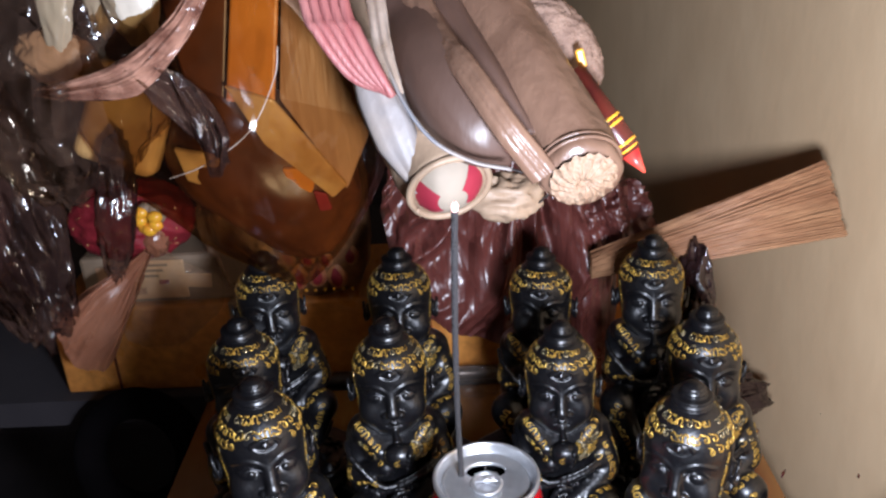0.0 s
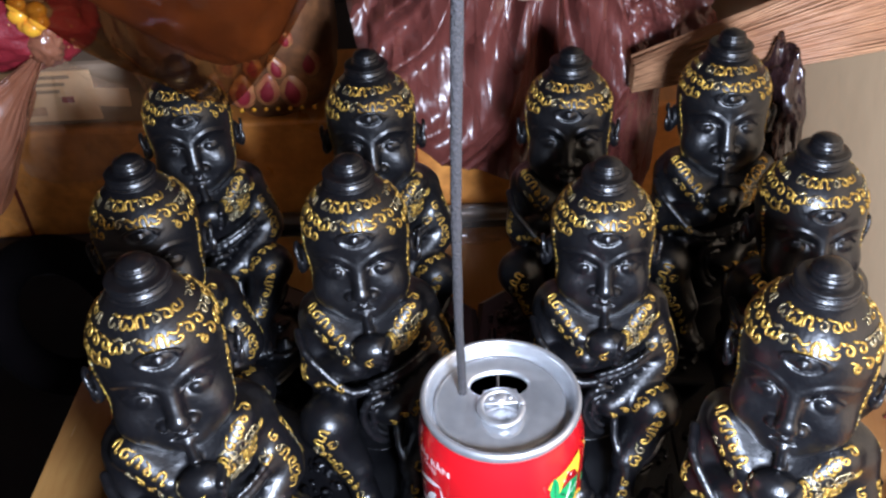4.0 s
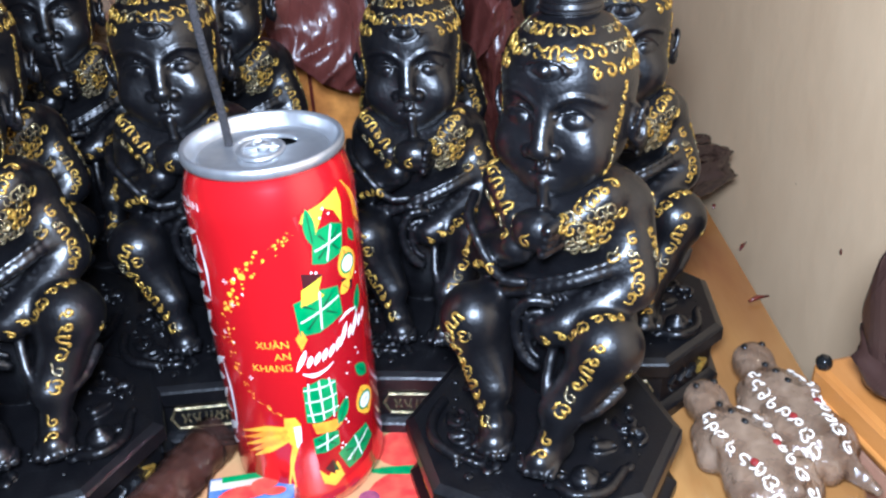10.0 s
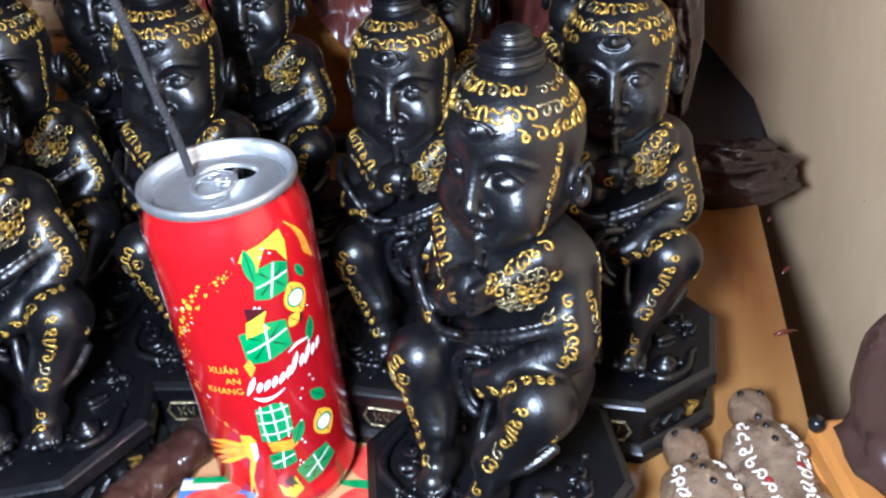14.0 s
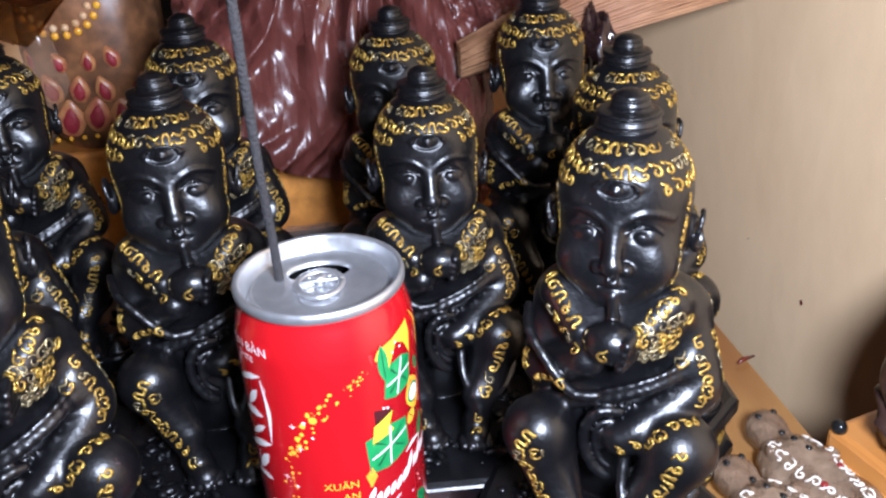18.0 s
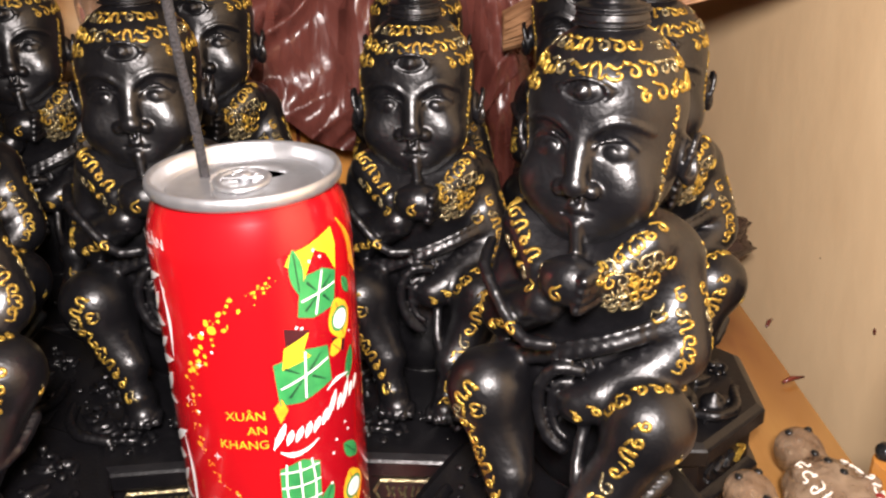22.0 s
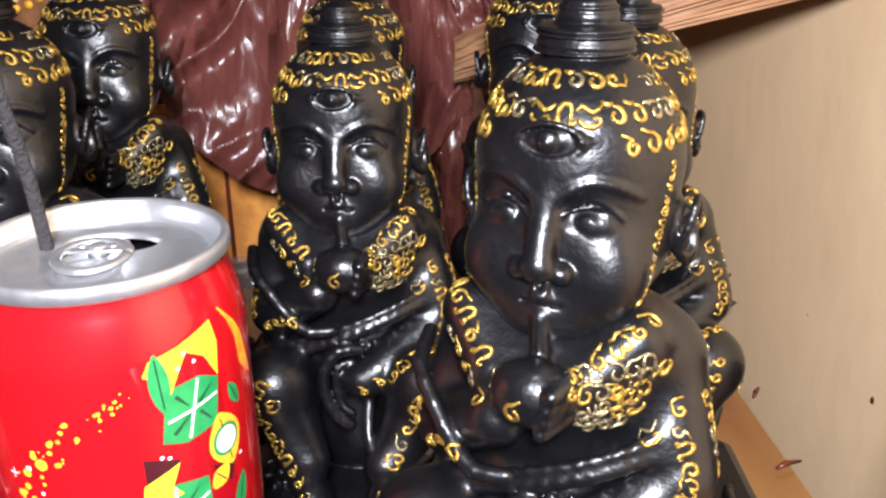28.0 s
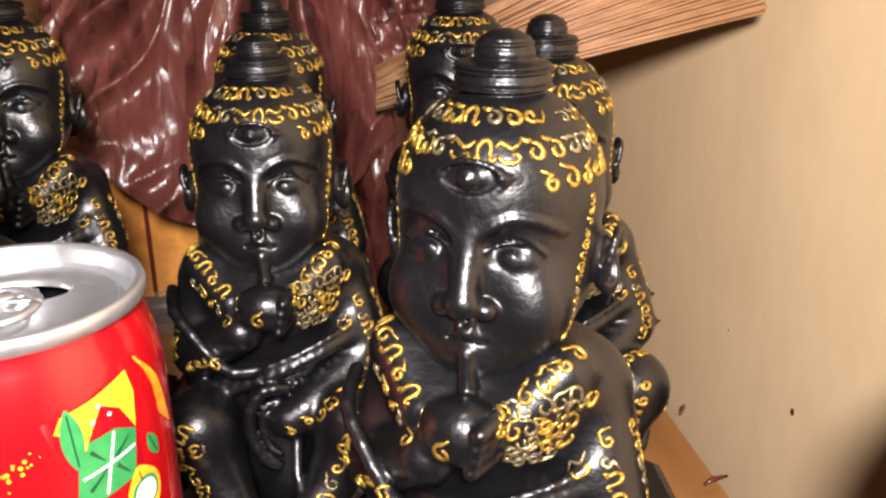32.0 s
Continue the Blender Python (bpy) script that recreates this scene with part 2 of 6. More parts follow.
FLEECE = material("tan_fleece", (0.26, 0.17, 0.125), 0.9, vary=(0.18, 0.11, 0.08), scale=120, bump=0.8, bump_scale=350)
PINK = material("pink_cloth", (0.28, 0.08, 0.08), 0.5, vary=(0.34, 0.14, 0.13), scale=40, bump=0.3, bump_scale=200, stretch=(3, 1, 0.3))
RED_CLOTH = material("red_cloth", (0.26, 0.016, 0.026), 0.6, vary=(0.20, 0.010, 0.018), scale=80, bump=0.3, bump_scale=300)
MAROON = material("maroon_lacquer", (0.07, 0.012, 0.01), 0.3, vary=(0.12, 0.02, 0.012), scale=90)
BAMBOO = material("dry_palm_ribs", (0.36, 0.17, 0.085), 0.5, vary=(0.52, 0.29, 0.15), scale=40, vary2=(0.22, 0.09, 0.04), scale2=200, bump=0.2, bump_scale=400, stretch=(0.2, 1, 1))
AMBER_BOX = material("amber_packet", (0.75, 0.30, 0.045), 0.35, vary=(0.55, 0.19, 0.028), scale=24, bump=0.2, bump_scale=120)
GREY_CARD = material("grey_card", (0.30, 0.22, 0.15), 0.5, vary=(0.20, 0.14, 0.09), scale=30)
VARNISH = material("varnished_orange", (0.58, 0.25, 0.060), 0.32, vary=(0.42, 0.155, 0.034), scale=14, vary2=(0.50, 0.21, 0.05), scale2=160, bump=0.10, bump_scale=240, rough_vary=0.06, stretch=(2.5, 0.3, 2.5))
PEACH = material("peach_side", (0.46, 0.245, 0.155), 0.42, vary=(0.38, 0.19, 0.115), scale=18, vary2=(0.50, 0.28, 0.18), scale2=140, bump=0.08, bump_scale=260)
RESIN = film_plastic("grey_resin", (0.33, 0.235, 0.160), 0.34, 0.13, (0.15, 0.095, 0.062), 90, 0.9, 150, (0.94, 0.82, 0.64), crinkle=0.16, facets=150)
INK = material("white_ink", (0.80, 0.72, 0.62), 0.5)
GEM_BLACK = material("black_bead", (0.01, 0.01, 0.01), 0.2)
GEM_RED = material("red_bead", (0.22, 0.02, 0.02), 0.2)
PETAL = material("petal_red", (0.34, 0.095, 0.05), 0.35, vary=(0.46, 0.22, 0.08), scale=120)
PETAL_BG = material("petal_ground", (0.075, 0.034, 0.020), 0.35, vary=(0.34, 0.15, 0.06), scale=38, vary2=(0.03, 0.015, 0.010), scale2=150)
STEEL = material("dark_steel", (0.10, 0.09, 0.085), 0.35, 0.8, vary=(0.16, 0.14, 0.13), scale=60)
# colour and gloss pushed down so the ring sinks into the shade
RUBBER = material("shaded_rubber", (0.0016, 0.0011, 0.0015), 0.95, vary=(0.0028, 0.002, 0.0026), scale=40, spec=0.08)
EMBER = material("ember", (0.9, 0.5, 0.45), 0.8)
EMBER.node_tree.nodes["Principled BSDF"].inputs["Emission Color"].default_value = (1.0, 0.55, 0.5, 1)
EMBER.node_tree.nodes["Principled BSDF"].inputs["Emission Strength"].default_value = 1.2

# ---- mesh helpers ----
def part(name, bm, mat, parent=None, label="", smooth=True, at=None):
    """Links a bmesh as one object, under a thing or as a thing."""
    me = bpy.data.meshes.new(name)
    bm.to_mesh(me)
    bm.free()
    if mat:
        me.materials.append(mat)
    if smooth:
        me.shade_smooth()
    ob = new(name, me)
    if at is not None:
        ob.matrix_world = at
    if parent is not None:
        ob.parent = parent
    if label:
        tagged(ob, label)
    return ob


def thing(name, label, category, at=None, group="", kind=""):
    """An Empty at a thing's base."""
    ob = new(name)
    ob.empty_display_size = 0.02
    if at is not None:
        ob.matrix_world = at
    return tagged(ob, label, category, group, kind)


def box_bm(sx, sy, sz, bevel=0.0, m=None, segs=2):
    bm = bmesh.new()
    bmesh.ops.create_cube(bm, size=1.0, matrix=Matrix.Diagonal((sx, sy, sz, 1)))
    if bevel:
        bmesh.ops.bevel(bm, geom=bm.edges[:], offset=bevel, segments=segs, profile=0.5, affect="EDGES")
    if m is not None:
        bmesh.ops.transform(bm, matrix=m, verts=bm.verts)
    return bm


def lathe_bm(profile, n=64, cap=True):
    """A surface of revolution from (radius, z) pairs."""
    bm = bmesh.new()
    rings = []
    for r, z in profile:
        rings.append([bm.verts.new((r * math.cos(2 * math.pi * i / n), r * math.sin(2 * math.pi * i / n), z)) for i in range(n)])
    for a, b in zip(rings, rings[1:]):
        for i in range(n):
            bm.faces.new((a[i], a[(i + 1) % n], b[(i + 1) % n], b[i]))
    if cap:
        bm.faces.new(rings[0][::-1])
        bm.faces.new(rings[-1])
    return bm


def tube_into(verts, faces, pts, radius, sides=6, flat=1.0, normals=None):
    """Appends a tube along pts to plain lists of vertices and faces. radius: one number or one for each point."""
    pts = [Vector(p) for p in pts]
    base, n = len(verts), len(pts)
    up = None
    for i, p in enumerate(pts):
        d = (pts[min(i + 1, n - 1)] - pts[max(i - 1, 0)])
        d = d.normalized() if d.length > 1e-9 else Vector((0, 0, 1))
        if normals is not None:
            up = normals[i]
        elif up is None:
            up = Vector((0, 0, 1)) if abs(d.z) < 0.9 else Vector((1, 0, 0))
        side = d.cross(up)
        side = side.normalized() if side.length > 1e-9 else d.orthogonal().normalized()
        up2 = side.cross(d).normalized()
        up = up2 if normals is None else up
        r = radius[i] if isinstance(radius, (list, tuple)) else radius
        for k in range(sides):
            a = 2 * math.pi * k / sides
            verts.append(p + side * (r * math.cos(a)) + up2 * (r * flat * math.sin(a)))
    for i in range(n - 1):
        for k in range(sides):
            a, b = base + i * sides + k, base + i * sides + (k + 1) % sides
            faces.append((a, b, b + sides, a + sides))
    faces.append(tuple(base + k for k in range(sides))[::-1])
    faces.append(tuple(base + (n - 1) * sides + k for k in range(sides)))


def tube_bm(pts, radius, sides=10, flat=1.0):
    v, f = [], []
    tube_into(v, f, pts, radius, sides, flat)
    me = bpy.data.meshes.new("tube")
    me.from_pydata(v, [], f)
    bm = bmesh.new()
    bm.from_mesh(me)
    bpy.data.meshes.remove(me)
    return bm


def curve_pts(ctrl, n=24):
    """A smooth line through control points."""
    c = [Vector(p) for p in ctrl]
    c = [c[0] * 2 - c[1]] + c + [c[-1] * 2 - c[-2]]
    out = []
    for i in range(1, len(c) - 2):
        k = max(2, n // (len(c) - 3))
        for j in range(k):
            t = j / k
            a, b, d, e = c[i - 1], c[i], c[i + 1], c[i + 2]
            out.append(0.5 * ((2 * b) + (d - a) * t + (2 * a - 5 * b + 4 * d - e) * t * t + (3 * b - a - 3 * d + e) * t ** 3))
    out.append(c[-2])
    return out


def crease(p, scale, seed=0.0, octaves=4):
    """Ridged folds like those of crumpled film, about -1 to 1."""
    v, amp, s = 0.0, 1.0, scale
    for _ in range(octaves):
        q = Vector((p[0] * s + seed, p[1] * s - seed, p[2] * s + 3.1 * seed))
        v += amp * (1 - 2 * abs(noise.noise(q)) * 1.6)
        amp *= 0.5
        s *= 2.1
    return v / 1.9


# ---- the statue: one carved figure as a solid field, meshed once ----
class Field:
    """A signed distance field in millimetres on a grid, carved with smooth joins."""

    def __init__(self, lo, hi, step):
        self.lo, self.step = np.array(lo, float), step
        self.n = np.ceil((np.array(hi, float) - self.lo) / step).astype(int) + 1
        self.v = np.full(self.n, 30.0, np.float32)

    def window(self, lo, hi, pad):
        a = np.clip(np.floor((np.array(lo) - pad - self.lo) / self.step).astype(int), 0, self.n)
        b = np.clip(np.ceil((np.array(hi) + pad - self.lo) / self.step).astype(int) + 1, 0, self.n)
        ax = [(self.lo[i] + self.step * np.arange(a[i], b[i])).astype(np.float32) for i in range(3)]
        return tuple(slice(a[i], b[i]) for i in range(3)), ax[0][:, None, None], ax[1][None, :, None], ax[2][None, None, :]

    def blend(self, sl, d, k, cut=False):
        o = self.v[sl]
        if cut:
            h = np.clip(0.5 - 0.5 * (d + o) / k, 0, 1)
            self.v[sl] = o + (-d - o) * h + k * h * (1 - h)
        else:
            h = np.clip(0.5 + 0.5 * (o - d) / k, 0, 1)
            self.v[sl] = o + (d - o) * h - k * h * (1 - h)

    def ball(self, c, r, k=2.0, cut=False, turn=0.0):
        """An ellipsoid with radii r; turn: degrees about the y axis."""
        r = np.array(r if isinstance(r, (tuple, list)) else (r,) * 3, float)
        m = max(r)
        lo, hi = (np.array(c) - (m if turn else r), np.array(c) + (m if turn else r))
        sl, x, y, z = self.window(lo, hi, k + 3)
        x, y, z = x - c[0], y - c[1], z - c[2]
        if turn:
            ca, sa = math.cos(radians(turn)), math.sin(radians(turn))
            x, z = x * ca + z * sa, z * ca - x * sa
        k0 = np.sqrt((x / r[0]) ** 2 + (y / r[1]) ** 2 + (z / r[2]) ** 2)
        k1 = np.sqrt((x / r[0] ** 2) ** 2 + (y / r[1] ** 2) ** 2 + (z / r[2] ** 2) ** 2)
        self.blend(sl, k0 * (k0 - 1) / np.maximum(k1, 1e-6), k, cut)

    def limb(self, a, b, ra, rb, k=2.0, cut=False):
        """A round limb from a to b that tapers from ra to rb."""
        a, b = np.array(a, float), np.array(b, float)
        m = max(ra, rb)
        sl, x, y, z = self.window(np.minimum(a, b) - m, np.maximum(a, b) + m, k + 3)
        ba = b - a
        h = np.clip(((x - a[0]) * ba[0] + (y - a[1]) * ba[1] + (z - a[2]) * ba[2]) / (ba @ ba), 0, 1)
        d = np.sqrt((x - a[0] - ba[0] * h) ** 2 + (y - a[1] - ba[1] * h) ** 2 + (z - a[2] - ba[2] * h) ** 2) - (ra + (rb - ra) * h)
        self.blend(sl, d, k, cut)

    def cord(self, pts, r, k=1.0, n=14):
        p = curve_pts(pts, n)
        for a, b in zip(p, p[1:]):
            self.limb(a, b, r, r, k)

    def almond(self, c, half, tall, r, k=0.8, turn=0.0):
        """A raised almond-shaped rim, as an eyelid's edge, in the plane that faces -y."""
        pts = [(half * math.cos(a), tall * math.sin(a) * abs(math.sin(a)) ** 0.3) for a in np.linspace(0, 2 * math.pi, 25)]
        ca, sa = math.cos(radians(turn)), math.sin(radians(turn))
        line = []
        for u, v in pts:
            u, v = u * ca - v * sa, u * sa + v * ca
            line.append((c[0] + u, c[1] + 0.035 * u * u + (0.055 * c[0] * u), c[2] + v))
        for a, b in zip(line, line[1:]):
            self.limb(a, b, r, r, k)

    def front(self, x, z):
        """The y at which the surface is met from the front."""
        i, k = [int(round((v - self.lo[a]) / self.step)) for v, a in ((x, 0), (z, 2))]
        col = self.v[i, :, k]
        j = int(np.argmax(col < 0))
        t = col[j - 1] / (col[j - 1] - col[j])
        return float(self.lo[1] + (j - 1 + t) * self.step)

    def mesh(self):
        """Surface nets: one vertex for each cell that the surface crosses."""
        v = self.v
        s = v < 0
        nx, ny, nz = self.n - 1
        cells = np.zeros((nx, ny, nz), bool)
        cnt = np.zeros((nx, ny, nz), np.uint8)
        for i in (0, 1):
            for j in (0, 1):
                for k in (0, 1):
                    cnt += s[i:nx + i, j:ny + j, k:nz + k]
        cells = (cnt > 0) & (cnt < 8)
        idx = np.full(cells.shape, -1, np.int64)
        where = np.argwhere(cells)
        idx[cells] = np.arange(len(where))
        acc, num = np.zeros((len(where), 3)), np.zeros(len(where))
        corners = [(i, j, k) for i in (0, 1) for j in (0, 1) for k in (0, 1)]
        for a in corners:
            for ax in range(3):
                if a[ax]:
                    continue
                b = list(a)
                b[ax] = 1
                va = v[where[:, 0] + a[0], where[:, 1] + a[1], where[:, 2] + a[2]]
                vb = v[where[:, 0] + b[0], where[:, 1] + b[1], where[:, 2] + b[2]]
                hit = (va < 0) != (vb < 0)
                t = np.where(hit, va / np.where(hit, va - vb, 1), 0)
                p = np.array(a, float)[None, :].repeat(len(where), 0)
                p[:, ax] = t
                acc[hit] += p[hit]
                num[hit] += 1
        verts = self.lo + self.step * (where + acc / np.maximum(num, 1)[:, None])
        quads = []
        for ax in range(3):
            u, w = [(1, 2), (2, 0), (0, 1)][ax]
            lo = [slice(None)] * 3
            hi = [slice(None)] * 3
            lo[ax], hi[ax] = slice(0, -1), slice(1, None)
            a, b = s[tuple(lo)], s[tuple(hi)]
            e = np.argwhere(a != b)
            e = e[(e[:, u] > 0) & (e[:, w] > 0) & (e[:, u] < self.n[u] - 1) & (e[:, w] < self.n[w] - 1)]
            q = []
            for du, dw in ((1, 1), (0, 1), (0, 0), (1, 0)):
                f = e.copy()
                f[:, u] -= du
                f[:, w] -= dw
                q.append(idx[f[:, 0], f[:, 1], f[:, 2]])
            q = np.stack(q, 1)
            flip = ~s[e[:, 0], e[:, 1], e[:, 2]]
            q[flip] = q[flip][:, ::-1]
            quads.append(q)
        return verts, np.concatenate(quads)


def body_field(step):
    f = Field((-48, -50, 30), (48, 56, 136), step)
    # trunk, chest and rounded shoulders
    f.ball((0, 22, 62), (25, 18, 34), 3)
    f.ball((1, 19, 103), (25, 20, 25), 5)
    f.ball((1.5, 18.0, 119.5), (27.0, 17.0, 12.5), 6)
    for s in (-1, 1):
        f.limb((s * 9, 14, 123.5), (s * 18, 17, 120.5), 8.5, 8.5, 4)
        f.limb((s * 18, 7, 125), (s * 9, -2.6, 116.5), 6.2, 4.6, 6)
    f.ball((0.5, 9.0, 113.5), (19.5, 14.4, 11.5), 5)
    # sash that climbs across the belly, and the carved band under it
    for r, lift in ((1.9, 0.0), (0.9, 3.2)):
        f.cord([(-27, 12, 84 + lift), (-19, -1.5, 86.5 + lift), (-6, -5.2, 91.0 + lift), (8, -5.0, 96.5 + lift), (19, -0.5, 100.5 + lift), (28, 9, 103.0 + lift)], r, 1.2, 24)
    f.ball((4, 12, 88), (24, 15.4, 8.5), 3)
    rng = random.Random(17)
    for i in range(26):
        u = i / 25
        x = -6 + 29 * u
        y = 12 - 15.6 * math.sqrt(max(0, 1 - ((x - 4) / 24) ** 2))
        z = 86.5 + 7.5 * u + rng.uniform(-2.2, 1.8)
        f.limb((x, y, z - 1.4), (x + rng.uniform(-1.2, 1.2), y - 0.4, z + 1.2), 0.75, 0.55, 0.4)
    # legs
    for s, knee, ankle, toe in ((-1, (-21.0, -9, 78.5), (-9.6, -19.5, 48), (-6.6, -31)), (1, (25.2, -6.0, 78.2), (13.2, -21.5, 48), (11.6, -33))):
        f.limb((s * 13, 20, 67), knee, 14.5, 11.0, 4)
        f.limb(knee, ankle, 10.8, 5.0, 2.5)
        f.limb((knee[0] * 0.72 + ankle[0] * 0.28, knee[1] + 2, 68), (ankle[0], ankle[1] + 2.5, 57), 9.6, 6.0, 3)
        f.ball((knee[0], knee[1] - 1.0, knee[2] + 0.6), (12.0 if s > 0 else 11.2, 11.4, 11.8), 4)
        f.limb((ankle[0], ankle[1] + 3, 43), (toe[0], toe[1] + 5, 40.6), 6.4, 5.6, 3)
        for i in range(5):
            x = toe[0] + (i - 2) * 2.75
            y = toe[1] + abs(i - 2) * 0.7 - (1.0 if i == (3 if s < 0 else 1) else 0)
            f.limb((x, y + 4.5, 40.8), (x, y, 39.8), 1.75, 1.7, 0.35)
            f.ball((x, y - 0.9, 40.8), (0.9, 0.7, 0.6), 0.2)
    # arms: one fist under the chin with a finger at the lips, the other hand in the lap
    f.limb((-20.0, 17, 115), (-22.0, 6, 98), 8.8, 7.9, 4)
    f.limb((-21.5, 4, 97.5), (-6, -6.5, 109), 7.6, 6.2, 2)
    f.ball((2.0, -8.4, 117.4), (8.4, 6.6, 7.0), 1.6)
    for i in range(4):
        f.limb((9.6 - i * 0.3, -6.5, 121.4 - i * 2.9), (7.6 - i * 0.6, -13.2, 120.4 - i * 2.8), 1.85, 1.8, 0.3)
    f.limb((-3.5, -9.0, 120.5), (3.4, -10.0, 122.4), 2.2, 1.9, 0.7)
    f.limb((1.4, -2.5, 123.0), (0.8, -1.8, 130.6), 2.0, 1.7, 1.3)
    f.limb((21.5, 18, 116), (28.0, 10, 96), 9.4, 8.6, 4)
    f.limb((28.0, 8, 93), (11, -6, 83), 8.0, 6.4, 2)
    f.ball((6.8, -7.6, 80.6), (7.2, 6.2, 6.2), 2)
    for i in range(3):
        f.limb((2.6, -8 - i * 0.3, 83.2 - i * 2.6), (0.6, -9.5, 82.2 - i * 2.5), 1.6, 1.4, 0.5)
    # trailing cords: over the forearm, round the lap hand, round the lower leg
    f.cord([(-28.5, 8, 117), (-26, -2, 114), (-20.5, -7.0, 109), (-14, -10.6, 102.5), (-8, -13.0, 99.2), (-1.5, -12.2, 99.4)], 1.75, 0.5)
    f.cord([(5.5, -6.5, 90), (-0.5, -8.8, 90.6), (-4.8, -9.8, 85), (-5.2, -10.2, 77), (-1.8, -11.0, 69), (2.4, -10.6, 66)], 1.9, 0.5)
    f.cord([(3.2, -7.4, 86.6), (-0.8, -9.0, 85), (-1.8, -9.6, 78), (0.6, -10.4, 72), (3.4, -10.6, 70)], 1.2, 0.5)
    f.cord([(8.5, -9, 76), (8.4, -15, 66), (11.5, -20.5, 59.5), (18.5, -21.5, 56.5), (26.5, -15.5, 58.5), (31.5, -7, 63)], 1.8, 0.5)
    # carved clutter round the feet: scrolls, coils and pebbles
    rng = random.Random(5)
    for i in range(110):
        a, r = rng.uniform(0, 2 * math.pi), rng.uniform(20, 40)
        x, y = r * math.sin(a), -r * math.cos(a)
        if y > 20 or (abs(x) < 20 and y > -16) or abs(x) < 5 and y < -30:
            continue
        s = rng.uniform(0.9, 2.4)
        f.ball((x, y, 33.4 + rng.uniform(0, 1.2)), (s, s * rng.uniform(0.7, 1.3), s * rng.uniform(0.5, 0.9)), 0.9)
    for i in range(16):
        a = radians(rng.uniform(-118, 118))
        r, turn = rng.uniform(30, 37), rng.uniform(0, 6.28)
        x, y = r * math.sin(a), -r * math.cos(a)
        if abs(x) < 9 and y < -28 or y > 14:
            continue
        f.cord([(x + 1.1 * (4.2 - k * 0.62) * math.cos(turn + k), y + (4.2 - k * 0.62) * math.sin(turn + k), 33.6 + 0.35 * k) for k in range(6)], 1.05, 0.4, 15)
    f.ball((26, -24, 36.5), (5.2, 5.2, 3.2), 0.6)
    f.ball((26, -24.6, 39.2), (3.0, 3.0, 1.6), 0.3)
    f.ball((26, -25.0, 41.0), (1.5, 1.5, 1.0), 0.2)
    f.cord([(18, -30, 35.5), (26, -33, 36.5), (34, -26, 35.5), (36, -14, 35)], 1.9, 0.5)
    f.cord([(-18, -33, 35.5), (-28, -30, 36.5), (-35, -20, 35.5), (-37, -8, 35)], 1.9, 0.5)
    f.ball((0, 0, 31), (41, 41, 2.2), 0.4)
    return f


